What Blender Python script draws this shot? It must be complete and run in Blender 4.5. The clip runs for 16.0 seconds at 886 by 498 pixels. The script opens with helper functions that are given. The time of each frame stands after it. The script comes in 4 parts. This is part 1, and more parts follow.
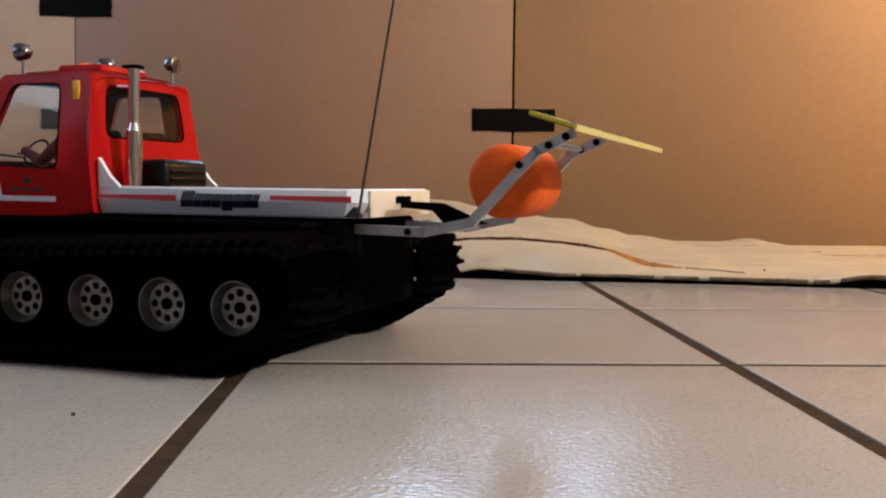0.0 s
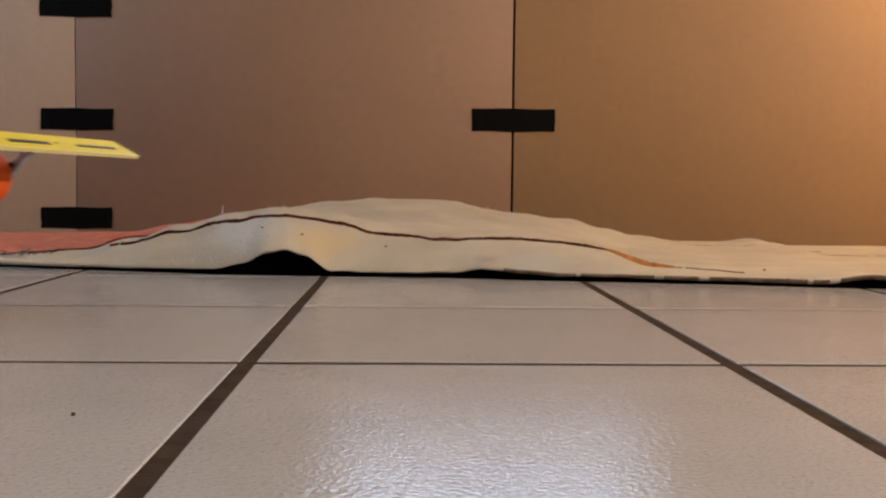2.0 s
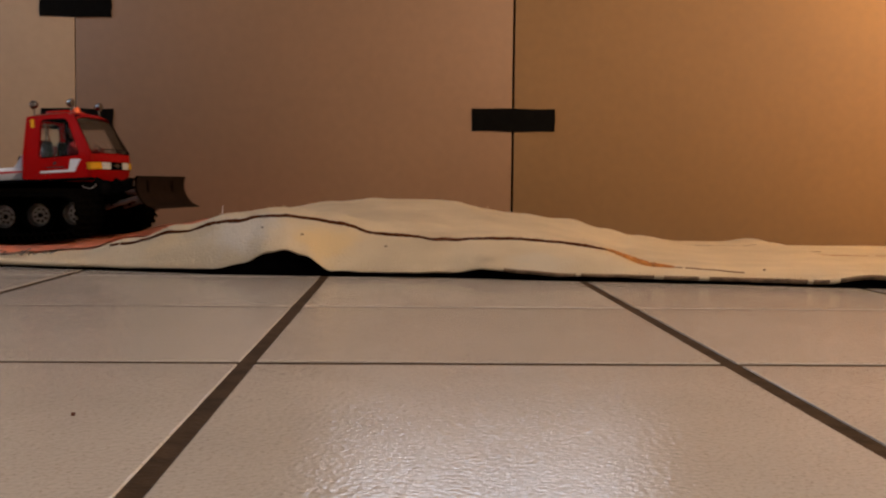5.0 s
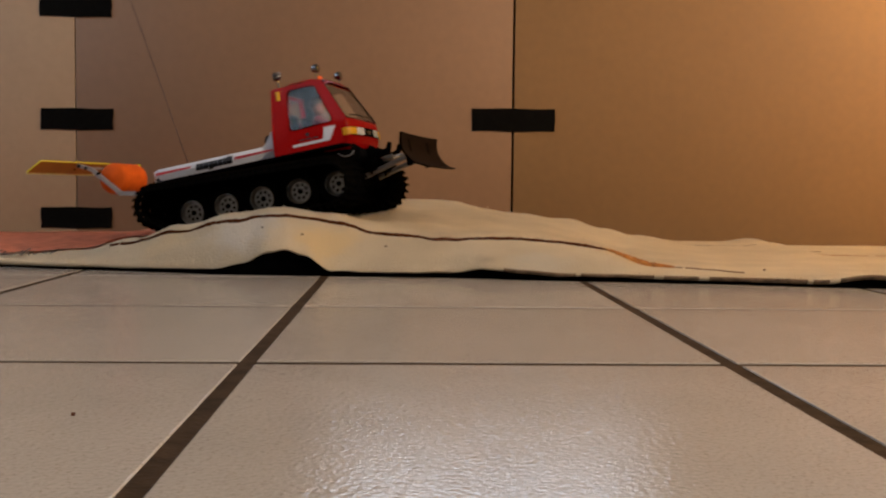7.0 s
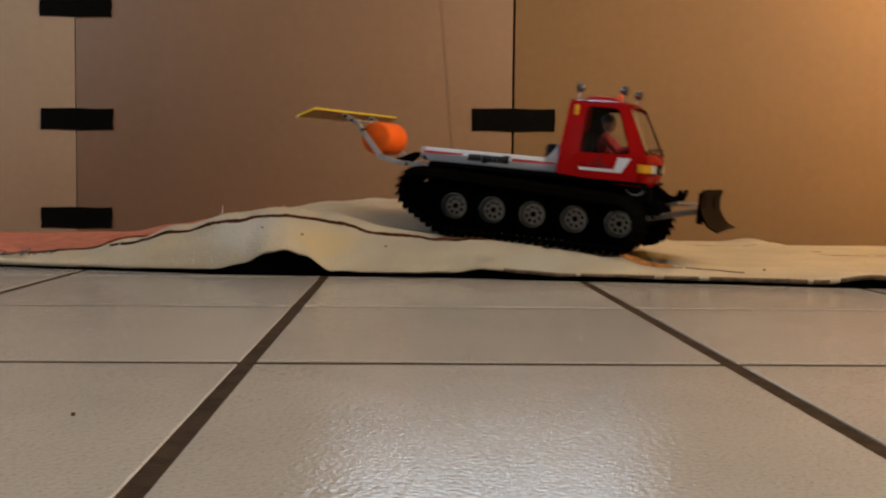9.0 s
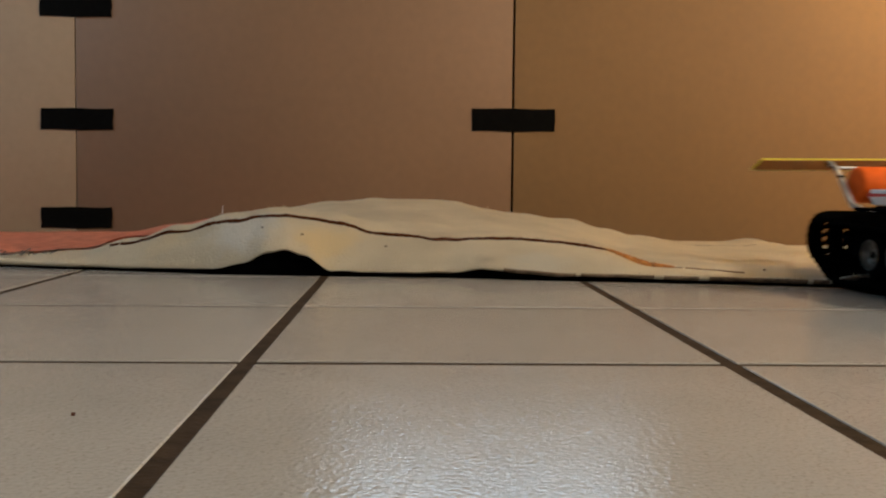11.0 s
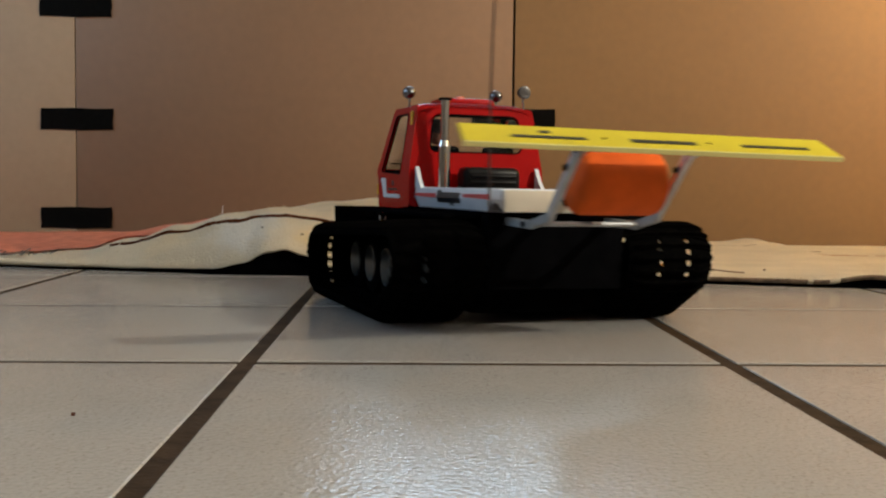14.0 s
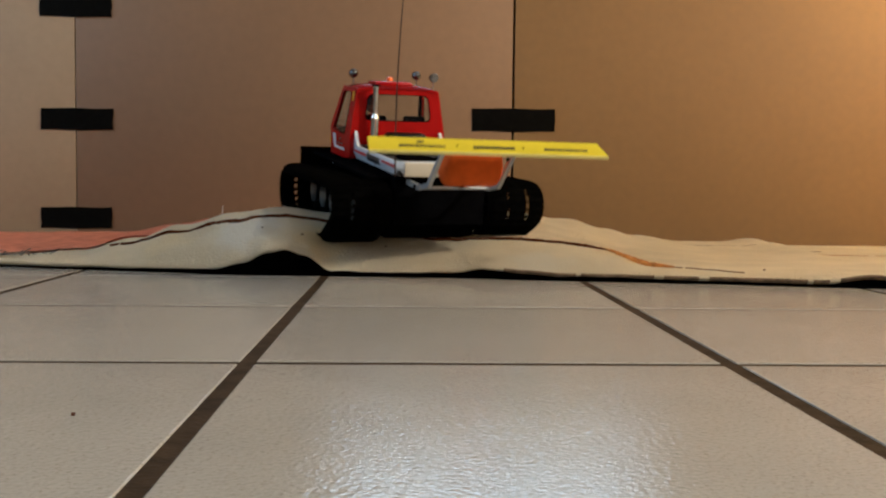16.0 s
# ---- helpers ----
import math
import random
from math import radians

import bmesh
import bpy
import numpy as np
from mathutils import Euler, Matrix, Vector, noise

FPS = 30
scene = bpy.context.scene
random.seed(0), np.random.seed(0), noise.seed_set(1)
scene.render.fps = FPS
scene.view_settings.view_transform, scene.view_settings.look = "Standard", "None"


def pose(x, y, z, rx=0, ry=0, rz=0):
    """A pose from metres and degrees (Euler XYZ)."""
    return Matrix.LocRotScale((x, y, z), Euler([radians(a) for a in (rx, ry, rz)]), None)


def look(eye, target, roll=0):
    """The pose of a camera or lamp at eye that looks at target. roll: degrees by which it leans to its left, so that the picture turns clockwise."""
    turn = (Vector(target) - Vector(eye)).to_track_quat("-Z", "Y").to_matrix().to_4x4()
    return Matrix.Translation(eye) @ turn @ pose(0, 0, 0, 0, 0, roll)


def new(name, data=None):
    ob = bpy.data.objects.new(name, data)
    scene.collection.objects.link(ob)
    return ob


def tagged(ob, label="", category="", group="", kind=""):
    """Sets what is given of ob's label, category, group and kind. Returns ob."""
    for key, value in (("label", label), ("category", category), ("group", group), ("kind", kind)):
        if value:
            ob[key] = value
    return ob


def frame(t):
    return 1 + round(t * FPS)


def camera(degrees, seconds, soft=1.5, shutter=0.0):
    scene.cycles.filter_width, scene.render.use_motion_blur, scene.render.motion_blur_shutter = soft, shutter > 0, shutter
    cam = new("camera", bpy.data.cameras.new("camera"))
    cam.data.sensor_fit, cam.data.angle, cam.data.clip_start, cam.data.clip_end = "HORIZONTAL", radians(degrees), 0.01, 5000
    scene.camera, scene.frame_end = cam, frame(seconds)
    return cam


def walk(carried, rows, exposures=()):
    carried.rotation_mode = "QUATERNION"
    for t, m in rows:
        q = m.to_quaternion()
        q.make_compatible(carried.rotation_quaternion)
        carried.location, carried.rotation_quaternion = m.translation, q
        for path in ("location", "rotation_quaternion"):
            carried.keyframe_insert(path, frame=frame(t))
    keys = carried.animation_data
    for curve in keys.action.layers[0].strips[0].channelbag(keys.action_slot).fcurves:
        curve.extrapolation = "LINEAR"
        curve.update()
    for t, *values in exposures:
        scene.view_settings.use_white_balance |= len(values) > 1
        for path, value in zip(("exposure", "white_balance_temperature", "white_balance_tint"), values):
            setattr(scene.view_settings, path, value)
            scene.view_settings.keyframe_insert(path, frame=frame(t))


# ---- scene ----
eye = Vector((0, 0, 0.1219))
ahead = Vector((math.sin(0.03318) * math.cos(0.06082), math.cos(0.03318) * math.cos(0.06082), -math.sin(0.06082)))
cam = camera(44.65, 16.0, soft=2.2, shutter=0.5)
still = look(eye, eye + ahead, 0.579)
walk(cam, [(0, still), (16.0, still)], exposures=[(0, 0.08, 5250, 10), (0.5, 0.08, 5250, 10), (1.5, -0.10, 5400, 11), (2.4, -0.28, 5600, 14), (3.2, -0.38, 5950, 16), (4.2, -0.41, 6450, 18), (7.0, -0.41, 6250, 13), (8.5, -0.41, 6000, 8), (9.2, -0.43, 5900, 5), (11.3, -0.49, 5650, 1), (12.6, -0.47, 5600, 0), (13.5, -0.24, 5450, 0), (14.5, -0.20, 5450, 0), (16.0, -0.20, 5500, 0)])

# ---- world and light ----
world = bpy.data.worlds.new("sky")
scene.world = world
world.use_nodes = True
wn = world.node_tree
sky = wn.nodes.new("ShaderNodeTexSky")
sky.sky_type, sky.sun_disc, sky.sun_elevation, sky.sun_rotation = "NISHITA", False, radians(25), radians(200)
wn.links.new(sky.outputs[0], wn.nodes["Background"].inputs[0])
wn.nodes["Background"].inputs[1].default_value = 0.12


def area_lamp(name, m, sx, sy, watts, colour):
    data = bpy.data.lights.new(name, "AREA")
    data.shape, data.size, data.size_y, data.energy, data.color = "RECTANGLE", sx, sy, watts, colour
    ob = new(name, data)
    ob.matrix_world = m
    return ob


area_lamp("window_daylight", look((-1.735, 1.62, 1.0), (0, 1.62, 1.0)), 0.8, 0.9, 11.5, (0.66, 0.83, 1.0))
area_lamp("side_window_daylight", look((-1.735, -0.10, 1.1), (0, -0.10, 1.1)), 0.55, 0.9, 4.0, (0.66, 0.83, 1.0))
area_lamp("far_window_daylight", look((0.42, 5.12, 1.85), (0.42, 0, 1.85)), 1.5, 1.2, 36, (0.74, 0.87, 1.0))
bulb = bpy.data.lights.new("bulb", "POINT")
bulb.energy, bulb.color, bulb.shadow_soft_size = 305, (1.0, 0.79, 0.57), 0.035
new("bulb", bulb).location = (2.30, -0.22, 1.55)
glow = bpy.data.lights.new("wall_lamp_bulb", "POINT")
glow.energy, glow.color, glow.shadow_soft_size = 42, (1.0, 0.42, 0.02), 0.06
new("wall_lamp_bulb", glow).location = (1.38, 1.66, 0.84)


# ---- materials ----
def material(name, colour, rough=0.5, metal=0.0, noise_scale=0, vary=0.15, bump=0.0, bump_scale=0, second=None, coat=0.0, spread=0.0, transmission=0.0, big=0, spec=0.5, bump_detail=4):
    m = bpy.data.materials.new(name)
    m.use_nodes = True
    nt = m.node_tree
    b = nt.nodes["Principled BSDF"]
    b.inputs["Base Color"].default_value = (*colour, 1)
    b.inputs["Roughness"].default_value = rough
    b.inputs["Metallic"].default_value = metal
    b.inputs["Specular IOR Level"].default_value = spec
    b.inputs["Coat Weight"].default_value = coat
    b.inputs["Coat Roughness"].default_value = 0.06
    b.inputs["Transmission Weight"].default_value = transmission
    co = nt.nodes.new("ShaderNodeTexCoord")
    if noise_scale:
        n = nt.nodes.new("ShaderNodeTexNoise")
        n.inputs["Scale"].default_value, n.inputs["Detail"].default_value = noise_scale, 6
        nt.links.new(co.outputs["Object"], n.inputs["Vector"])
        ramp = nt.nodes.new("ShaderNodeValToRGB")
        lo = second or tuple(c * (1 - vary) for c in colour)
        hi = tuple(min(1, c * (1 + vary)) for c in colour)
        ramp.color_ramp.elements[0].position, ramp.color_ramp.elements[1].position = 0.32, 0.68
        ramp.color_ramp.elements[0].color, ramp.color_ramp.elements[1].color = (*lo, 1), (*hi, 1)
        nt.links.new(n.outputs["Fac"], ramp.inputs[0])
        out = ramp.outputs[0]
        if big:
            n2 = nt.nodes.new("ShaderNodeTexNoise")
            n2.inputs["Scale"].default_value, n2.inputs["Detail"].default_value = big, 3
            nt.links.new(co.outputs["Object"], n2.inputs["Vector"])
            mul = nt.nodes.new("ShaderNodeMix")
            mul.data_type, mul.blend_type = "RGBA", "MULTIPLY"
            mul.inputs["Factor"].default_value = 0.35
            nt.links.new(out, mul.inputs["A"])
            nt.links.new(n2.outputs["Fac"], mul.inputs["B"])
            out = mul.outputs["Result"]
        nt.links.new(out, b.inputs["Base Color"])
        if spread:
            mr = nt.nodes.new("ShaderNodeMapRange")
            mr.inputs["To Min"].default_value, mr.inputs["To Max"].default_value = max(0.02, rough - spread), rough + spread
            nt.links.new(n.outputs["Fac"], mr.inputs["Value"])
            nt.links.new(mr.outputs[0], b.inputs["Roughness"])
    if bump:
        n = nt.nodes.new("ShaderNodeTexNoise")
        n.inputs["Scale"].default_value, n.inputs["Detail"].default_value = bump_scale, bump_detail
        nt.links.new(co.outputs["Object"], n.inputs["Vector"])
        bn = nt.nodes.new("ShaderNodeBump")
        bn.inputs["Strength"].default_value, bn.inputs["Distance"].default_value = 1.0, bump
        nt.links.new(n.outputs["Fac"], bn.inputs["Height"])
        nt.links.new(bn.outputs[0], b.inputs["Normal"])
    return m


def tile_material():
    m = material("glazed_tile", (0.385, 0.376, 0.366), 0.045, 0, 9, 0.05, 0.00042, 290, spread=0.012, spec=0.13, bump_detail=2)
    nt = m.node_tree
    b = nt.nodes["Principled BSDF"]
    co = nt.nodes["Texture Coordinate"]
    # fine dark speckle of the glaze
    sp = nt.nodes.new("ShaderNodeTexNoise")
    sp.inputs["Scale"].default_value, sp.inputs["Detail"].default_value = 420, 2
    nt.links.new(co.outputs["Object"], sp.inputs["Vector"])
    r = nt.nodes.new("ShaderNodeValToRGB")
    r.color_ramp.elements[0].position, r.color_ramp.elements[1].position = 0.33, 0.45
    r.color_ramp.elements[0].color, r.color_ramp.elements[1].color = (0.78, 0.76, 0.73, 1), (1, 1, 1, 1)
    nt.links.new(sp.outputs["Fac"], r.inputs[0])
    mix = nt.nodes.new("ShaderNodeMix")
    mix.data_type, mix.blend_type = "RGBA", "MULTIPLY"
    mix.inputs["Factor"].default_value = 1
    src = b.inputs["Base Color"].links[0].from_socket
    nt.links.new(src, mix.inputs["A"])
    nt.links.new(r.outputs[0], mix.inputs["B"])
    # each tile a shade of its own
    info = nt.nodes.new("ShaderNodeObjectInfo")
    mr = nt.nodes.new("ShaderNodeMapRange")
    mr.inputs["To Min"].default_value, mr.inputs["To Max"].default_value = 0.93, 1.03
    nt.links.new(info.outputs["Random"], mr.inputs["Value"])
    hsv = nt.nodes.new("ShaderNodeHueSaturation")
    nt.links.new(mix.outputs["Result"], hsv.inputs["Color"])
    nt.links.new(mr.outputs[0], hsv.inputs["Value"])
    nt.links.new(hsv.outputs[0], b.inputs["Base Color"])
    return m


TILE = tile_material()
GROUT = material("grout", (0.045, 0.029, 0.016), 0.95, 0, 60, 0.35, 0.0006, 300, big=4, spec=0.1)
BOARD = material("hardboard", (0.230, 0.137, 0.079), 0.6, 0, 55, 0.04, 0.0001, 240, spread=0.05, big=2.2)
# own board tones, plus some daylight (left) and lamplight (right) in the colour
DAYLIT_PALE_BOARD = material("daylit_pale_hardboard", (0.345, 0.264, 0.190), 0.6, 0, 55, 0.04, 0.0001, 240, spread=0.05, big=2.2)
LAMPLIT_YELLOW_BOARD = material("lamplit_yellow_hardboard", (0.252, 0.143, 0.054), 0.6, 0, 55, 0.04, 0.0001, 240, spread=0.05, big=2.2)
TAPE = material("black_tape", (0.004, 0.0038, 0.0038), 0.7, 0, 90, 0.3, 0.0002, 150, spec=0.1)
CREAM = material("cream_wool", (0.84, 0.76, 0.60), 0.95, 0, 13, 0.08, 0.0014, 320, big=5)


def stained(m, spots):
    """Soft stains of the given colours round places on the cloth: (place, radius, colour, strength)."""
    nt = m.node_tree
    b = nt.nodes["Principled BSDF"]
    co = nt.nodes["Texture Coordinate"]
    out = b.inputs["Base Color"].links[0].from_socket
    wob = nt.nodes.new("ShaderNodeTexNoise")
    wob.inputs["Scale"].default_value = 30
    nt.links.new(co.outputs["Object"], wob.inputs["Vector"])
    for place, radius, colour, strength in spots:
        dist = nt.nodes.new("ShaderNodeVectorMath")
        dist.operation = "DISTANCE"
        dist.inputs[1].default_value = place
        nt.links.new(co.outputs["Object"], dist.inputs[0])
        add = nt.nodes.new("ShaderNodeMath")
        add.operation = "MULTIPLY_ADD"
        add.inputs[1].default_value = radius * 1.2
        nt.links.new(wob.outputs["Fac"], add.inputs[0])
        nt.links.new(dist.outputs["Value"], add.inputs[2])
        mr = nt.nodes.new("ShaderNodeMapRange")
        mr.interpolation_type = "SMOOTHSTEP"
        mr.inputs["From Min"].default_value, mr.inputs["From Max"].default_value = radius * 0.9, radius * 1.7
        mr.inputs["To Min"].default_value, mr.inputs["To Max"].default_value = strength, 0
        nt.links.new(add.outputs[0], mr.inputs["Value"])
        mix = nt.nodes.new("ShaderNodeMix")
        mix.data_type = "RGBA"
        nt.links.new(mr.outputs[0], mix.inputs["Factor"])
        nt.links.new(out, mix.inputs["A"])
        mix.inputs["B"].default_value = (*colour, 1)
        out = mix.outputs["Result"]
    nt.links.new(out, b.inputs["Base Color"])


stained(CREAM, [((-0.105, 1.43, 0.045), 0.05, (0.82, 0.67, 0.38), 0.7), ((-0.215, 1.46, 0.05), 0.06, (0.74, 0.75, 0.75), 0.7), ((0.30, 1.44, 0.03), 0.06, (0.80, 0.60, 0.30), 0.6),
                ((0.10, 1.385, 0.012), 0.022, (0.30, 0.24, 0.17), 0.6), ((0.17, 1.37, 0.012), 0.05, (0.66, 0.66, 0.62), 0.5), ((-0.33, 1.50, 0.03), 0.05, (0.78, 0.66, 0.44), 0.5)])
FUZZ = material("wool_fibre", (0.80, 0.73, 0.58), 0.95, 0, 13, 0.08)
STRIPE = material("brown_yarn", (0.070, 0.025, 0.011), 0.95, 0, 200, 0.5, 0.002, 260, spec=0.0)
DULL = material("grey_brown_yarn", (0.25, 0.18, 0.125), 0.95, 0, 120, 0.4, 0.002, 260)
GREY_YARN = material("grey_yarn", (0.16, 0.15, 0.14), 0.95, 0, 90, 0.6)
OCHRE = material("ochre_yarn", (0.36, 0.15, 0.035), 0.95, 0, 120, 0.3, 0.002, 260)
RED_WOOL = material("salmon_wool", (0.92, 0.34, 0.21), 0.95, 0, 40, 0.2, 0.002, 230, big=6)
PLASTER = material("plaster", (0.15, 0.13, 0.11), 0.85, 0, 8, 0.06, 0.0006, 60)
CEILING = material("ceiling_paint", (0.55, 0.53, 0.50), 0.9, 0, 8, 0.04)
RED = material("red_paint", (0.33, 0.0045, 0.004), 0.26, 0, 30, 0.06, coat=0.06, spec=0.09)
WHITE = material("white_plastic", (0.66, 0.71, 0.80), 0.28, 0, 40, 0.04, coat=0.3)
CREAMPLATE = material("cream_plate", (0.60, 0.55, 0.45), 0.4, 0, 40, 0.08)
BLACK = material("black_plastic", (0.0025, 0.0025, 0.003), 0.7, 0, 60, 0.3, spec=0.0)
GLOSS_BLACK = material("gloss_black", (0.005, 0.005, 0.006), 0.35, 0, 60, 0.2, spec=0.12)
TRAY = material("dark_tray", (0.048, 0.045, 0.047), 0.3, 0, 40, 0.3, spec=0.3)
RUBBER = material("black_rubber", (0.0025, 0.0024, 0.0023), 0.9, 0, 120, 0.4, 0.0003, 300, spec=0.0)
RIM = material("grey_rim", (0.27, 0.27, 0.257), 0.36, 0.9, 70, 0.12)
CHROME = material("chrome", (0.62, 0.62, 0.64), 0.12, 1.0, 60, 0.05)
LAMP_SHELL = material("dark_chrome", (0.16, 0.16, 0.17), 0.22, 1.0, 60, 0.1)
DARK_ALLOY = material("dull_alloy", (0.16, 0.16, 0.165), 0.5, 0.5, 60, 0.15)
ALLOY = material("grey_alloy", (0.42, 0.44, 0.47), 0.42, 0.6, 60, 0.1)
ORANGE = material("orange_foam", (0.62, 0.100, 0.006), 0.7, 0, 45, 0.14, spec=0.15)
YELLOW = material("yellow_sheet", (0.58, 0.50, 0.016), 0.5, 0, 40, 0.05, spec=0.25)
# yellow flap from below: shade and warm lamplight put into the colour
SHADED_AMBER = material("shaded_amber_underside", (0.30, 0.115, 0.012), 0.5, 0, 40, 0.1)
# black blade front, browned in the colour for the orange lamplight
WARM_BLADE = material("warm_tinted_blade", (0.016, 0.010, 0.007), 0.5, 0, 60, 0.25, spec=0.02)
PALE = material("pale_edge", (0.60, 0.55, 0.20), 0.3)
AMBER = material("amber_lens", (0.75, 0.42, 0.02), 0.2, 0, 50, 0.1)
BEACON = material("orange_lens", (0.8, 0.12, 0.01), 0.2)
LENS = material("clear_lens", (0.62, 0.65, 0.68), 0.12, 0, 90, 0.1)
REFLECTOR = material("dark_reflector", (0.28, 0.28, 0.30), 0.15, 1.0)
DECAL = material("black_print", (0.012, 0.012, 0.016), 0.4)
REDLINE = material("dark_red_print", (0.42, 0.016, 0.022), 0.4)
SKIN = material("figure_paint", (0.20, 0.085, 0.055), 0.7, 0, 60, 0.1, spec=0.1)
SHIRT = material("figure_shirt", (0.11, 0.006, 0.008), 0.8, spec=0.1)
HAIR = material("figure_hair", (0.02, 0.012, 0.01), 0.6)
GLASS = bpy.data.materials.new("clear_sheet")
GLASS.use_nodes = True
gt = GLASS.node_tree
gb = gt.nodes["Principled BSDF"]
gb.inputs["Base Color"].default_value = (0.93, 0.95, 0.94, 1)
gb.inputs["Roughness"].default_value, gb.inputs["Transmission Weight"].default_value, gb.inputs["IOR"].default_value = 0.03, 1.0, 1.29
WIRE = material("dark_wire", (0.022, 0.009, 0.007), 0.5)


# ---- mesh helpers ----
def finish(bm, name, mat, smooth=True, angle=40):
    me = bpy.data.meshes.new(name)
    bmesh.ops.recalc_face_normals(bm, faces=bm.faces)
    if smooth:
        for f in bm.faces:
            f.smooth = True
        for e in bm.edges:
            if len(e.link_faces) == 2 and e.calc_face_angle(0) > radians(angle):
                e.smooth = False
    bm.to_mesh(me)
    bm.free()
    for one in (mat if isinstance(mat, (list, tuple)) else [mat]):
        me.materials.append(one)
    return me


def part(name, bm, mat, parent=None, label="", m=None):
    ob = new(name, finish(bm, name, mat))
    if parent is not None:
        ob.parent = parent
    if m is not None:
        ob.matrix_basis = m
    if label:
        ob["label"] = label
    return ob


def box(x0, x1, y0, y1, z0, z1, bev=0.0, bm=None, seg=2):
    bm = bm or bmesh.new()
    r = bmesh.ops.create_cube(bm, size=1)
    for v in r["verts"]:
        v.co = Vector((x0 + (v.co.x + 0.5) * (x1 - x0), y0 + (v.co.y + 0.5) * (y1 - y0), z0 + (v.co.z + 0.5) * (z1 - z0)))
    if bev:
        es = {e for v in r["verts"] for e in v.link_edges}
        bmesh.ops.bevel(bm, geom=list(es), offset=bev, segments=seg, affect="EDGES", profile=0.5)
    return bm


def rod(a, b, r, r2=None, seg=14, bm=None, bev=0.0):
    bm = bm or bmesh.new()
    a, b = Vector(a), Vector(b)
    made = bmesh.ops.create_cone(bm, cap_ends=True, segments=seg, radius1=r, radius2=r if r2 is None else r2, depth=(b - a).length)
    m = Matrix.Translation((a + b) / 2) @ (b - a).to_track_quat("Z", "Y").to_matrix().to_4x4()
    bmesh.ops.transform(bm, matrix=m, verts=made["verts"])
    if bev:
        es = [e for e in {e for v in made["verts"] for e in v.link_edges} if len(e.link_faces) == 2 and e.calc_face_angle(0) > 1.2]
        bmesh.ops.bevel(bm, geom=es, offset=bev, segments=2, affect="EDGES", profile=0.5)
    return bm


def lathe(profile, seg=28, bm=None, axis="Y"):
    """A turned body: (radius, along) pairs about the axis."""
    bm = bm or bmesh.new()
    rings = []
    for r, h in profile:
        ring = []
        for i in range(seg):
            a = 2 * math.pi * i / seg
            p = (r * math.cos(a), h, r * math.sin(a)) if axis == "Y" else (r * math.cos(a), r * math.sin(a), h)
            ring.append(bm.verts.new(p))
        rings.append(ring)
    for p, q in zip(rings, rings[1:]):
        for i in range(seg):
            bm.faces.new((p[i], p[(i + 1) % seg], q[(i + 1) % seg], q[i]))
    for ring in (rings[0], rings[-1]):
        bm.faces.new(ring)
    bmesh.ops.remove_doubles(bm, verts=bm.verts, dist=1e-6)
    return bm


def rounded(points, radius, steps=4):
    """The outline with its corners rounded."""
    out, n = [], len(points)
    for i in range(n):
        p, a, b = Vector(points[i]), Vector(points[i - 1]), Vector(points[(i + 1) % n])
        ra = min(radius, 0.45 * (a - p).length, 0.45 * (b - p).length)
        s, e = p + (a - p).normalized() * ra, p + (b - p).normalized() * ra
        for k in range(steps + 1):
            t = k / steps
            out.append((s * (1 - t) ** 2 + p * 2 * t * (1 - t) + e * t * t).to_tuple())
    return out


def sheet(outer, holes, place, thick, bm=None):
    """A plate with holes: outlines in its plane, place(u, v, w) gives the point, w through the plate."""
    bm = bm or bmesh.new()
    flat = bmesh.new()
    for loop in [outer, *holes]:
        vs = [flat.verts.new((u, v, 0)) for u, v in loop]
        for i in range(len(vs)):
            flat.edges.new((vs[i], vs[(i + 1) % len(vs)]))
    bmesh.ops.triangle_fill(flat, use_beauty=True, use_dissolve=False, edges=flat.edges)
    flat.verts.index_update()
    top = [bm.verts.new(place(v.co.x, v.co.y, 0)) for v in flat.verts]
    low = [bm.verts.new(place(v.co.x, v.co.y, -thick)) for v in flat.verts]
    for f in flat.faces:
        i = [v.index for v in f.verts]
        bm.faces.new([top[k] for k in i])
        bm.faces.new([low[k] for k in reversed(i)])
    for e in flat.edges:
        if len(e.link_faces) == 1:
            a, b = e.verts[0].index, e.verts[1].index
            bm.faces.new((top[a], top[b], low[b], low[a]))
    flat.free()
    return bm


def empty(name, m=None):
    ob = new(name)
    ob.empty_display_size = 0.02
    if m is not None:
        ob.matrix_basis = m
    return ob


# ---- room ----
def room():
    walls = {
        "wall_west": [(-1.92, -1.8, -2.2, 5.2, 0, 2.5)],
        "wall_east": [(2.9, 3.02, -2.2, 5.2, 0, 2.5)],
        "wall_south": [(-2.62, 3.02, -2.32, -2.2, 0, 2.5)],
        "wall_north": [(-2.62, 3.02, 5.2, 5.32, 0, 2.5)],
    }
    for name, boxes in walls.items():
        bm = bmesh.new()
        for b in boxes:
            box(*b, bm=bm)
        tagged(part(name, bm, PLASTER), "plain light plastered room wall", "wall", kind="structure")
    tagged(part("ceiling", box(-2.62, 3.02, -2.32, 5.32, 2.5, 2.6), CEILING), "plain pale painted room ceiling", "ceiling", kind="structure")


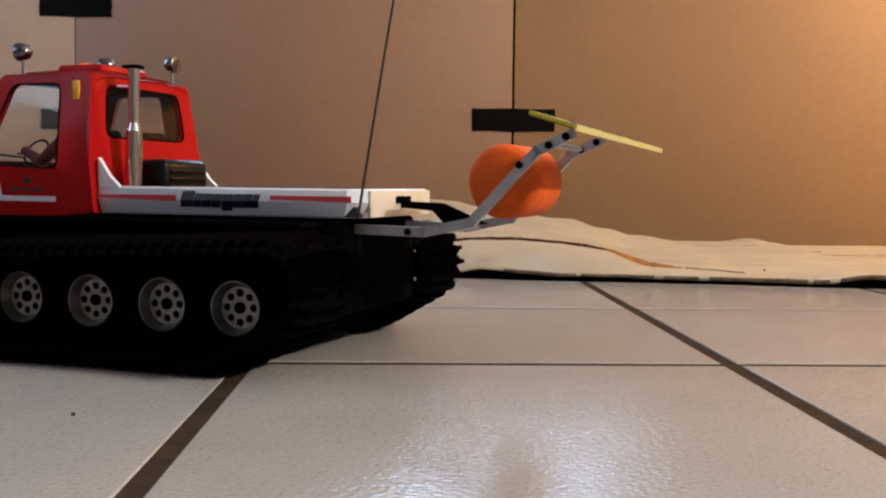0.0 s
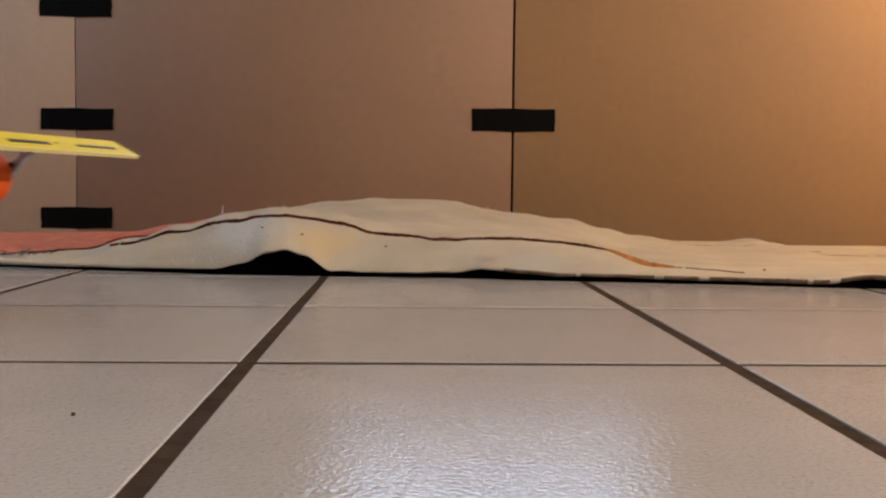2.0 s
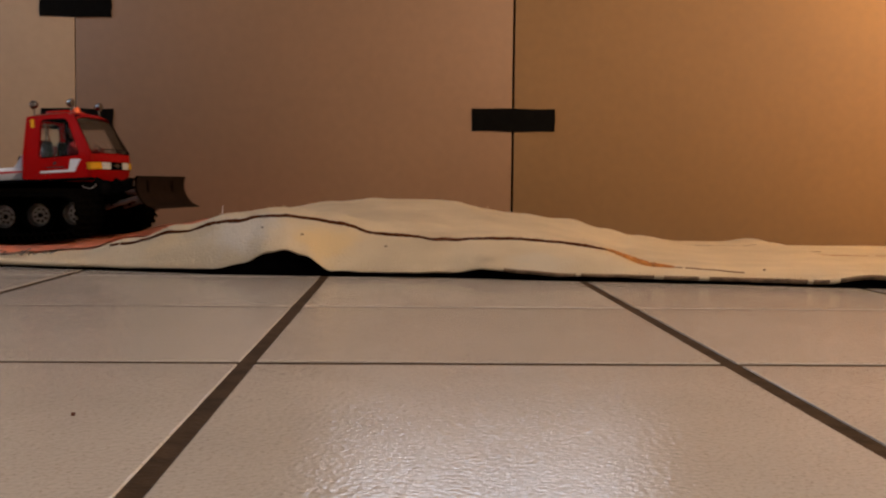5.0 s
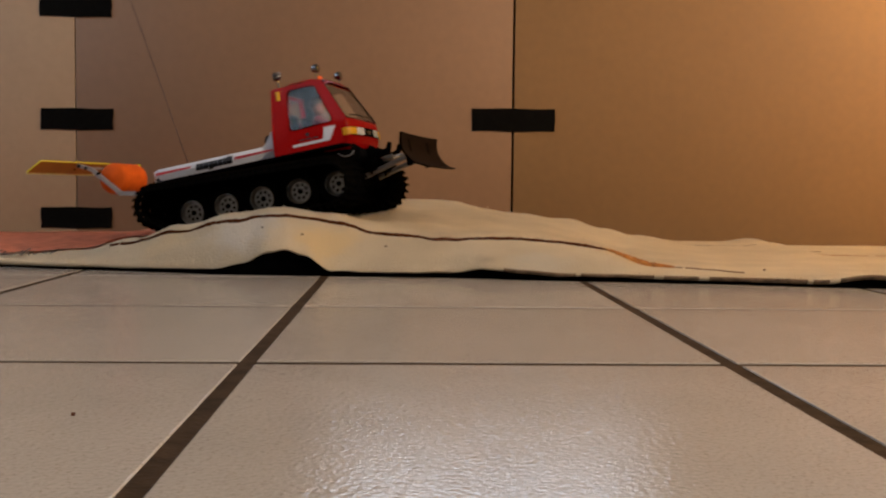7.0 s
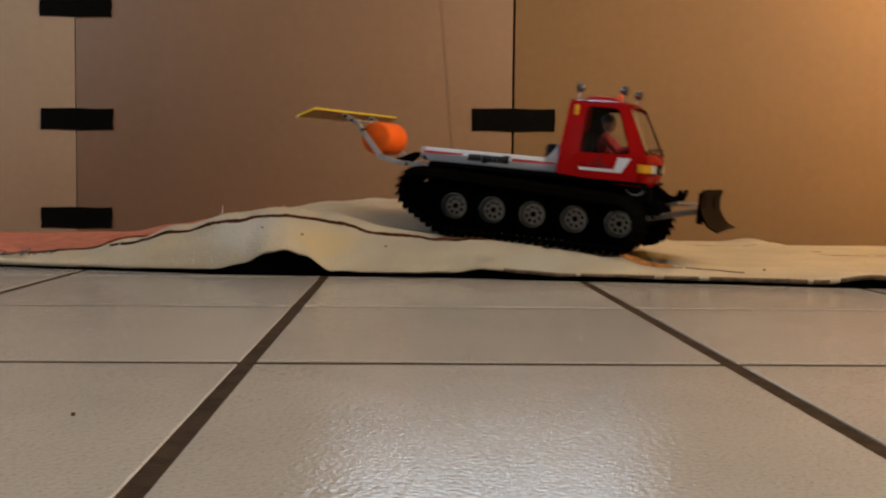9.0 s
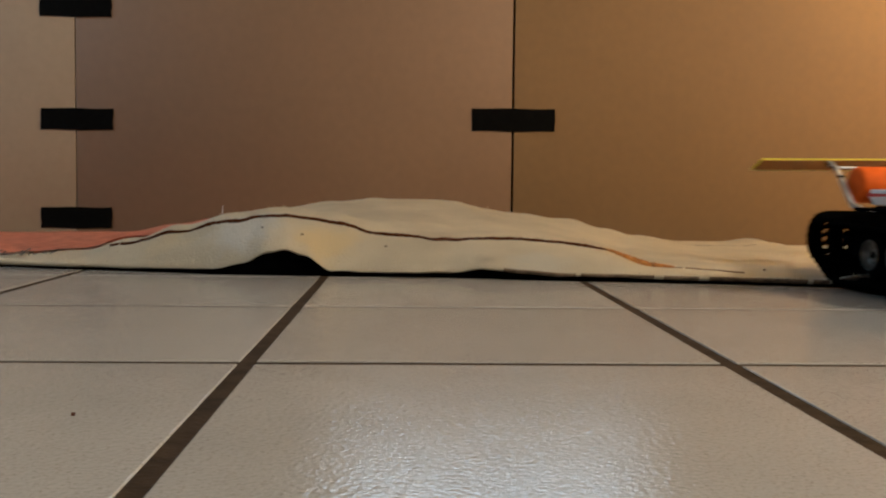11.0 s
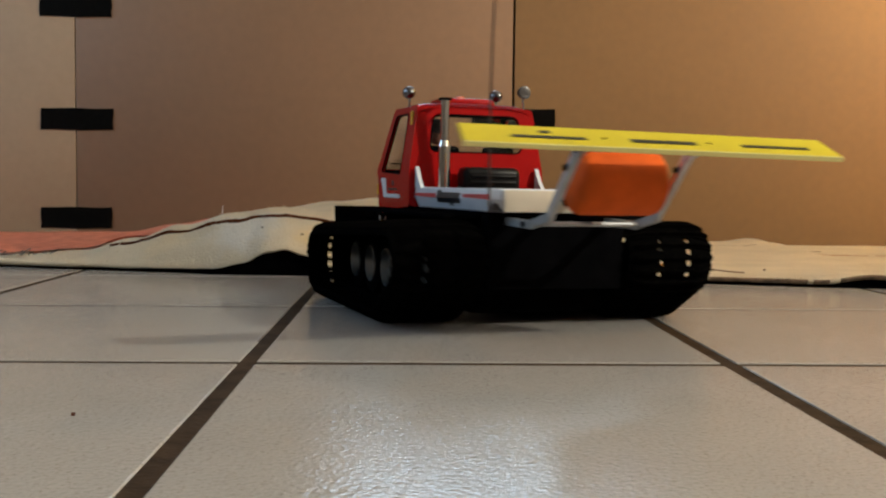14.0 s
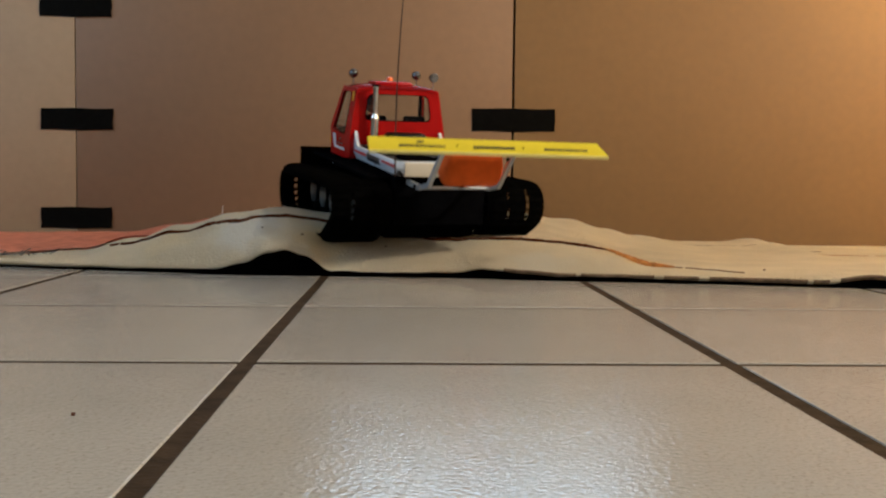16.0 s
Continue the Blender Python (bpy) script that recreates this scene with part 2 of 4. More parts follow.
def window(name, m, w, h):
    """A framed window set on a wall, its glass facing along local -z."""
    thing = tagged(empty(name, m), "white framed window on the room wall", "window", kind="structure")
    fr = sheet([(-w / 2 - 0.06, -h / 2 - 0.06), (w / 2 + 0.06, -h / 2 - 0.06), (w / 2 + 0.06, h / 2 + 0.06), (-w / 2 - 0.06, h / 2 + 0.06)], [[(-w / 2, -h / 2), (w / 2, -h / 2), (w / 2, h / 2), (-w / 2, h / 2)]], lambda u, v, t: (u, v, t), 0.05)
    part("window_frame", fr, WHITE, thing)
    part("window_pane", box(-w / 2, w / 2, -h / 2, h / 2, 0.012, 0.016), LENS, thing)


T, JOINT = 0.33, 0.0112
COL, ROW = -0.1074, 0.7264


def floor():
    base = tagged(part("floor", box(-2.62, 3.02, -2.32, 5.32, -0.06, -0.0009), GROUT), "beige glazed tile floor with wide dark grout joints", "floor", kind="structure")
    return base


# ---- back boards ----
WALL_Y = 2.2
SEAM_A, SEAM_B = -0.6670, 0.2127


def boards():
    for x0, x1, mat, label in ((-1.78, SEAM_A - 0.0010, DAYLIT_PALE_BOARD, "pale brown hardboard panel, lightened for daylight, taped to the next"), (SEAM_A + 0.0010, SEAM_B - 0.0024, BOARD, "wide brown hardboard panel standing behind the blanket"),
                          (SEAM_B + 0.0024, 1.9, LAMPLIT_YELLOW_BOARD, "yellowish brown hardboard panel, its colour warmed for the lamplight")):
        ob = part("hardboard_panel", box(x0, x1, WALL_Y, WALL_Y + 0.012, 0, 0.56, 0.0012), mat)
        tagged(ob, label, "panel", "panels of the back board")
    # unseen black sheet, added so the open joints come out dark
    backing = tagged(part("joint_black_sheet", box(-0.9, 0.6, WALL_Y + 0.0135, WALL_Y + 0.03, 0, 0.54), BLACK), "added black sheet that darkens the panel joints", "panel")


def tape(x0, x1, z0, z1, tilt=0.0):
    bm = bmesh.new()
    n, k = 14, 4
    rows = []
    for j in range(k + 1):
        row = []
        for i in range(n + 1):
            u, w = i / n, j / k
            x = x0 + (x1 - x0) * u + (random.uniform(-1, 1) * 0.0012 if i in (0, n) else 0)
            z = z0 + (z1 - z0) * w + tilt * (u - 0.5) + 0.0006 * math.sin(9 * u + j)
            row.append(bm.verts.new((x, WALL_Y - 0.0016 - 0.0007 * math.sin(3.1 * u) ** 2 - random.random() * 0.0003, z)))
        rows.append(row)
    for a, b in zip(rows, rows[1:]):
        for i in range(n):
            bm.faces.new((a[i], a[i + 1], b[i + 1], b[i]))
    bmesh.ops.solidify(bm, geom=bm.faces[:], thickness=0.0006)
    tagged(part("tape_strip", bm, TAPE), "short strip of black cloth tape over a panel joint", "tape", "tape strips on the panels")


# ---- blankets ----
def profile(points, x):
    if x <= points[0][0]:
        return points[0][1]
    for (a, p), (b, q) in zip(points, points[1:]):
        if x <= b:
            t = (x - a) / (b - a)
            t = t * t * (3 - 2 * t)
            return p + (q - p) * t
    return points[-1][1]


EDGE = [(-1.3, 1.60), (-0.563, 1.508), (-0.394, 1.456), (-0.235, 1.407), (-0.102, 1.393), (0.043, 1.38), (0.227, 1.340), (0.407, 1.310), (0.549, 1.274), (1.3, 1.17)]
HEM = [(-0.255, 0.0088), (-0.215, 0.018), (-0.180, 0.034), (-0.158, 0.0375), (-0.135, 0.031), (-0.097, 0.009), (0.06, 0.010), (0.10, 0.0165), (0.15, 0.0135), (0.2, 0.0105), (0.5, 0.0098), (0.56, 0.0175), (0.63, 0.0115)]
STEP = [(-1.3, 0.010), (-0.6, 0.012), (-0.47, 0.018), (-0.40, 0.034), (-0.32, 0.054), (-0.24, 0.072), (-0.17, 0.080), (-0.11, 0.074), (-0.02, 0.053), (0.08, 0.049), (0.2, 0.045), (0.26, 0.036), (0.32, 0.017), (0.45, 0.010), (1.3, 0.010)]
PATH = [(-1.3, 0.012), (-0.6, 0.018), (-0.45, 0.022), (-0.34, 0.036), (-0.25, 0.052), (-0.16, 0.062), (-0.06, 0.066), (0.03, 0.063), (0.12, 0.055), (0.2, 0.044), (0.27, 0.030), (0.34, 0.015), (0.5, 0.010), (1.3, 0.010)]
BACK = [(-1.3, 0.020), (-0.62, 0.024), (-0.5, 0.027), (-0.41, 0.040), (-0.328, 0.055), (-0.226, 0.0735), (-0.124, 0.087), (-0.021, 0.092), (0.081, 0.089), (0.14, 0.077), (0.183, 0.071), (0.285, 0.061), (0.35, 0.045), (0.41, 0.031), (0.5, 0.020), (0.58, 0.020), (0.633, 0.027), (0.69, 0.013), (1.3, 0.013)]


def edge_y(x):
    for (a, p), (b, q) in zip(EDGE, EDGE[1:]):
        if x <= b:
            return p + (q - p) * (x - a) / (b - a)
    return EDGE[-1][1]


def cloth_z(x, y):
    s = y - edge_y(x)
    back = 1.95 - edge_y(x)
    stops = [(0.0, profile(HEM, x)), (0.03, 0.45 * profile(STEP, x) + 0.55 * profile(HEM, x)), (0.090, profile(STEP, x)), (0.12, 1.08 * profile(STEP, x)), (0.23, max(profile(PATH, x), 0.0)), (back, profile(BACK, x)), (back + 0.2, 0.006)]
    z = stops[-1][1]
    if s <= 0:
        z = stops[0][1]
    else:
        for (a, p), (b, q) in zip(stops, stops[1:]):
            if s <= b:
                t = (s - a) / (b - a)
                t = t if a < 0.08 else t * t * (3 - 2 * t)
                z = p + (q - p) * t
                break
    w = noise.noise((x * 7, y * 7, 1.3)) * 0.004 + noise.noise((x * 22, y * 14, 4.1)) * 0.0026 + noise.noise((x * 70, y * 50, 2.2)) * 0.0009
    return z + w * min(1, max(0, s / 0.08)) * min(1, z / 0.03)


def cream_blanket():
    bm = bmesh.new()
    xs = np.linspace(-1.25, 1.25, 420)
    offs = [-0.0008, -0.0012, 0, 0.004, 0.010, 0.018, 0.028, 0.040, 0.052, 0.060, 0.067, 0.0715, 0.0785, 0.0885, 0.098] + list(np.linspace(0.106, 0.80, 58))
    top = []
    for s in offs:
        row = []
        for x in xs:
            ye = edge_y(x) + 0.0022 * noise.noise((x * 30, 0, 7)) + 0.005 * noise.noise((x * 9, 2, 3))
            y = min(ye + (0.0032 if s == -0.0008 else s) + (0.002 * noise.noise((x * 45, s * 9, 2)) if s > 0 else 0), WALL_Y - 0.012)
            z = cloth_z(x, max(y, ye)) - (0.0056 if s == -0.0008 else 0.0022 if s == -0.0012 else 0)
            row.append(bm.verts.new((x, y, z)))
        top.append(row)
    for j, (a, b) in enumerate(zip(top, top[1:])):
        for i in range(len(xs) - 1):
            if (a[i].co - b[i].co).length < 1e-5:
                continue
            f = bm.faces.new((a[i], a[i + 1], b[i + 1], b[i]))
            x = xs[i]
            if j <= 1 and x > 0.12 and noise.noise((x * 40, 3, 5)) > -0.3:
                f.material_index = 3
            for s0, x0, x1, mi in ((0.58, 0.50, 0.60, 3), (0.54, 0.625, 0.70, 1), (0.46, 0.66, 0.9, 2)):
                if abs(offs[j] - s0) < 0.0062 and x0 < x < x1 and noise.noise((x * 40, s0, 3)) > -0.3:
                    f.material_index = mi
    bmesh.ops.solidify(bm, geom=bm.faces[:], thickness=0.0022)
    ob = part("cream_blanket", bm, [CREAM, STRIPE, OCHRE, DULL])
    tagged(ob, "thick cream wool blanket with brown stripes, rumpled into humps", "blanket")
    # wool fuzz: short fibres that stand off the cloth
    fz, rng = bmesh.new(), random.Random(5)
    for k in range(9000):
        x = rng.uniform(-0.75, 0.75)
        s = rng.choice((rng.uniform(0, 0.012), rng.uniform(0, 0.14), rng.uniform(0.2, 0.62)))
        y = min(edge_y(x) + s, WALL_Y - 0.02)
        z = cloth_z(x, y)
        ln = rng.uniform(0.002, 0.0052)
        d = Vector((rng.uniform(-1, 1), rng.uniform(-1.2, 0.4), rng.uniform(0.1, 1.0))).normalized() * ln
        o = Vector((x, y, z - 0.0006))
        w = Vector((rng.uniform(-1, 1), rng.uniform(-1, 1), 0)).normalized() * 0.0003
        bend = o + d * 0.55 + Vector((0, 0, ln * 0.15))
        a, b, c, e = (fz.verts.new(q) for q in (o - w, o + w, bend + w * 0.7, bend - w * 0.7))
        tip = fz.verts.new(o + d)
        fz.faces.new((a, b, c, e))
        fz.faces.new((e, c, tip))
    fuzz = part("wool_fuzz", fz, FUZZ, ob, "fine cream wool fibres")
    fuzz["kind"] = "stuff"
    # one ragged line of brown yarn stitched along the slope
    yarns = {"brown": bmesh.new(), "ochre": bmesh.new(), "grey": bmesh.new()}
    rng = random.Random(21)
    x = -0.42
    while x < 0.43:
        step = rng.uniform(0.0022, 0.0042)
        kind = "brown" if x < 0.262 else "ochre" if x < 0.345 else "grey"
        fat = 0.0016 + 0.0014 * (0.5 + noise.noise((x * 28, 4, 1))) + rng.uniform(-0.0003, 0.0004)
        if kind == "ochre":
            fat = 0.0010 + 0.0060 * math.sin(math.pi * (x - 0.262) / 0.083) + rng.uniform(-0.0002, 0.0002)
        if kind == "grey":
            fat = 0.0010
        if kind == "ochre" or noise.noise((x * 60, 1, 1)) > -0.45:
            ends = []
            for xx in (x - 0.0008, x + step + 0.0010):
                up = 0.010 * min(1.0, max(0.0, (xx - 0.05) / 0.12)) - 0.020 * min(1.0, max(0.0, (xx - 0.255) / 0.08))
                y = edge_y(xx) + 0.080 + up + 0.0036 * noise.noise((xx * 46, 6, 2)) + rng.uniform(-0.0013, 0.0013)
                ends.append((xx, y, cloth_z(xx, y) + 0.0008 - 0.4 * max(0.0, fat - 0.002)))
            rod(ends[0], ends[1], fat, fat * rng.uniform(0.7, 1.15), 8, yarns[kind])
            if kind == "brown" and rng.random() < 0.35:
                o = Vector(ends[1])
                rod(o, o + Vector((rng.uniform(-0.002, 0.002), rng.uniform(-0.003, 0.002), rng.uniform(0.001, 0.003))), 0.0005, 0.0003, 5, yarns[kind])
        x += step
    part("brown_stripe", yarns["brown"], STRIPE, ob, "ragged dark brown yarn stripe")["kind"] = "stuff"
    part("ochre_stripe", yarns["ochre"], OCHRE, ob, "ochre yarn patch in the stripe")["kind"] = "stuff"
    part("grey_stripe", yarns["grey"], DULL, ob, "faded grey-brown yarn line")["kind"] = "stuff"
    # black strip added just behind the hem, for the shade in the gap
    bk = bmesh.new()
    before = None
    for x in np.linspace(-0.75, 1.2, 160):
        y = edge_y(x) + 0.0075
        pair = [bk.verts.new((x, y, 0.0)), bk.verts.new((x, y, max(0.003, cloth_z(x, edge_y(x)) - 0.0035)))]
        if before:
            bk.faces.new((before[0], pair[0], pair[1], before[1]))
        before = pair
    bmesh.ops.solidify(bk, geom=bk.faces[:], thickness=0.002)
    part("hem_shade_strip", bk, BLACK, ob, "added black strip for the shade under the hem")
    for x, s in ((-0.196, 0.05), (-0.03, 0.045), (0.47, 0.11), (-0.14, 0.03)):
        y = edge_y(x) + s
        sp = part("wool_speck", rod((0, 0, 0), (0.003, 0.001, 0.0004), 0.0009, 0.0006, 7), STRIPE, m=pose(x, y, cloth_z(x, y) + 0.0012))
        tagged(sp, "tiny dark speck of fluff on the blanket", "fluff")
    x, y = -0.33, 1.93
    z = cloth_z(x, y)
    th = part("loose_thread", rod((0, 0, 0), (0.002, 0, 0.026), 0.0012, 0.0005, 6), WHITE, m=pose(x, y, z - 0.002))
    tagged(th, "short white thread standing up from the blanket", "thread")


def gap_block():
    """An assumed prop for the hump, added black as the shade in the gap under the front edge."""
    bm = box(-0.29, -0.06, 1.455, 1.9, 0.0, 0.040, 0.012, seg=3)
    tagged(part("cushion", bm, BLACK), "assumed black block that darkens the gap under the blanket hump", "cushion")


def red_blanket():
    bm = bmesh.new()
    rows = []
    for j in range(40):
        row = []
        for i in range(130):
            u, w = i / 129, j / 39
            y = 1.50 + 0.085 + w * (WALL_Y - 0.03 - 1.585) + 0.05 * (1 - w) * max(0, (-0.5 - (-1.22 + u * 0.9)))
            right = -0.40 + 0.24 * w + 0.008 * noise.noise((w * 6, 1, 2))
            x = -1.22 + u * (right + 1.22)
            y = min(y, WALL_Y - 0.016)
            row.append(bm.verts.new((x, y, cloth_z(x, y) + 0.0035 + 0.0012 * noise.noise((x * 25, y * 60, 8)))))
        rows.append(row)
    for a, b in zip(rows, rows[1:]):
        for i in range(129):
            bm.faces.new((a[i], a[i + 1], b[i + 1], b[i]))
    bmesh.ops.solidify(bm, geom=bm.faces[:], thickness=0.0032)
    red = tagged(part("red_blanket", bm, RED_WOOL), "faded salmon-red woven cloth lying over the cream blanket", "blanket")
    fr, rng = bmesh.new(), random.Random(9)
    for k in range(60):
        x = -0.60 - 0.10 * rng.random() + 0.10 * rng.random()
        y = edge_y(x) + 0.035 + 0.03 * rng.random()
        z = cloth_z(x, y)
        rod((x, y, z + 0.003), (x + rng.uniform(-0.01, 0.02), y - rng.uniform(0.005, 0.02), z + rng.uniform(0.002, 0.012)), 0.0009, 0.0006, 5, fr)
    f = part("fringe", fr, GREY_YARN, red, "frayed grey fringe")
    f["kind"] = "stuff"


# ---- tracked vehicle ----
WHEEL_X = (0.128, 0.0675, 0.0087, -0.049, -0.1053)
WHEEL_R = 0.0308
TRACK_Y, TRACK_W = 0.107, 0.082


def loop_path():
    """The track's centre line, as points round its wheels."""
    pts = []
    for cx, cz, r in ((0.128, 0.039, 0.0345), (-0.1053, 0.039, 0.0345), (-0.149, 0.0575, 0.0285)):
        for k in range(72):
            a = 2 * math.pi * k / 72
            pts.append((cx + r * math.cos(a), cz + r * math.sin(a)))
    pts = sorted(set(pts))

    def half(ps):
        h = []
        for p in ps:
            while len(h) > 1 and (h[-1][0] - h[-2][0]) * (p[1] - h[-2][1]) - (h[-1][1] - h[-2][1]) * (p[0] - h[-2][0]) <= 0:
                h.pop()
            h.append(p)
        return h[:-1]
    return half(pts) + half(pts[::-1])


LOOP = loop_path()
LOOP_D = [0.0]
for a_, b_ in zip(LOOP, LOOP[1:] + LOOP[:1]):
    LOOP_D.append(LOOP_D[-1] + math.dist(a_, b_))
LOOP_L = LOOP_D[-1]


def on_loop(d):
    """Place and turn of a cleat that has gone d metres round the loop, bottom run backwards."""
    d = (-d) % LOOP_L
    i = max(k for k in range(len(LOOP)) if LOOP_D[k] <= d)
    a, b = LOOP[i], LOOP[(i + 1) % len(LOOP)]
    t = (d - LOOP_D[i]) / (LOOP_D[i + 1] - LOOP_D[i])

    def turn(j):
        p, q = LOOP[j % len(LOOP)], LOOP[(j + 1) % len(LOOP)]
        return math.atan2(q[1] - p[1], q[0] - p[0])
    ang = turn(i)
    return a[0] + (b[0] - a[0]) * t, a[1] + (b[1] - a[1]) * t, ang


def wheel_mesh():
    bm = lathe([(0.0, -0.0012), (0.0166, -0.0012), (0.0183, -0.0092), (0.0292, -0.0085), (WHEEL_R, -0.006), (WHEEL_R, 0.006), (0.0292, 0.0085), (0.0183, 0.0092), (0.0166, 0.0012), (0.0, 0.0012)], 40)
    return finish(bm, "tyre", RUBBER)


def rim_mesh():
    """A deep dished rim: lip, conical wall, and a disc with eight round holes round a hub."""
    bm = bmesh.new()
    n = 40
    rings = []
    for r, y in ((0.0184, 0.0085), (0.0182, 0.0108), (0.0172, 0.0110), (0.0165, 0.0097), (0.0140, 0.0040)):
        rings.append([bm.verts.new((r * math.cos(2 * math.pi * k / n), y, r * math.sin(2 * math.pi * k / n))) for k in range(n)])
    for p, q in zip(rings, rings[1:]):
        for i in range(n):
            bm.faces.new((p[i], p[(i + 1) % n], q[(i + 1) % n], q[i]))

    def circle(r, cx, cy, k):
        return [(cx + r * math.cos(2 * math.pi * j / k), cy + r * math.sin(2 * math.pi * j / k)) for j in range(k)]
    holes = [circle(0.0027, 0.0098 * math.cos(a), 0.0098 * math.sin(a), 12) for a in (2 * math.pi * k / 8 for k in range(8))]
    sheet(circle(0.0141, 0, 0, n), [*holes, circle(0.0040, 0, 0, 16)], lambda u, v, w: (u, 0.0041 + w + 0.05 * max(0.0, 0.0075 - math.hypot(u, v)), v), 0.0018, bm)
    return finish(bm, "rim", RIM)


def droop(y):
    """How far the track curves in towards its outer edges."""
    return 0.0065 * (max(0.0, abs(y) - 0.024) / 0.017) ** 2


def cleat_mesh():
    """A bar with a grouser on its outer side and a guide tooth inside, bent in at both ends."""
    bm = bmesh.new()
    h = TRACK_W / 2
    for hx, end, z0, z1 in ((0.0027, h, -0.0015, 0.0018), (0.0012, h - 0.003, -0.0052, -0.0014)):
        before = None
        for y in (-end, -0.035, -0.029, -0.022, 0.022, 0.029, 0.035, end):
            ring = [bm.verts.new((x, y, z + droop(y))) for x, z in ((-hx, z0), (hx, z0), (hx, z1), (-hx, z1))]
            if before:
                for k in range(4):
                    bm.faces.new((before[k], before[(k + 1) % 4], ring[(k + 1) % 4], ring[k]))
            else:
                bm.faces.new(ring)
            before = ring
        bm.faces.new(before)
    box(-0.003, 0.003, -0.004, 0.004, 0.001, 0.007, 0.0, bm)
    return finish(bm, "cleat", RUBBER)


def belt_mesh():
    bm = bmesh.new()
    for y in (-0.028, 0, 0.028):
        prev = first = None
        for (x, z), (x2, z2) in zip(LOOP, LOOP[1:] + LOOP[:1]):
            d = Vector((x2 - x, 0, z2 - z)).normalized()
            n = Vector((-d.z, 0, d.x))
            ring = [bm.verts.new(Vector((x, y + dy, z)) + n * (dn + droop(y + dy))) for dy, dn in ((-0.0115, 0.0012), (0.0115, 0.0012), (0.0115, -0.0008), (-0.0115, -0.0008))]
            if prev:
                for k in range(4):
                    bm.faces.new((prev[k], prev[(k + 1) % 4], ring[(k + 1) % 4], ring[k]))
            first, prev = first or ring, ring
        for k in range(4):
            bm.faces.new((prev[k], prev[(k + 1) % 4], first[(k + 1) % 4], first[k]))
    return finish(bm, "belt", RUBBER)


WHEELS, CLEATS, FLAPS = [], [], []
N_CLEATS = 72


def tracks(veh):
    wheel, rim, cleat, belt = wheel_mesh(), rim_mesh(), cleat_mesh(), belt_mesh()
    teeth = []
    for k in range(12):
        for da, r in ((-0.26, 0.0225), (-0.13, 0.0230), (-0.08, 0.0275), (0.08, 0.0275), (0.13, 0.0230)):
            q = 2 * math.pi * k / 12 + da
            teeth.append((r * math.cos(q), r * math.sin(q)))
    bores = [[(0.0135 * math.cos(q) + 0.0032 * math.cos(j), 0.0135 * math.sin(q) + 0.0032 * math.sin(j)) for j in (2 * math.pi * i / 10 for i in range(10))] for q in (2 * math.pi * k / 6 for k in range(6))]
    gear = sheet(teeth, bores, lambda u, v, w: (u, 0.005 + w, v), 0.010)
    gear = finish(gear, "sprocket", BLACK)
    for side in (1, -1):
        tr = new("track", belt)
        tr.parent = veh
        tr.location = (0, side * TRACK_Y, 0)
        tr["label"] = "black rubber track belt with cross bars"
        for k in range(N_CLEATS):
            c = new("cleat", cleat)
            c.parent = tr
            CLEATS.append((c, side, k * LOOP_L / N_CLEATS))
        for x in WHEEL_X:
            w = new("road_wheel", wheel)
            w.parent = veh
            w["label"] = "black road wheel with grey eight-hole rim"
            r = new("rim", rim)
            r.parent = w
            if side < 0:
                r.rotation_euler = (0, 0, math.pi)
            WHEELS.append((w, side, x, 0.039, WHEEL_R))
        g = new("sprocket", gear)
        g.parent = veh
        g["label"] = "black toothed drive sprocket"
        WHEELS.append((g, side, -0.149, 0.0575, 0.026))


def side_y(z):
    return 0.0725 if z < 0.134 else 0.0725 - (z - 0.134) / 0.066 * 0.0105


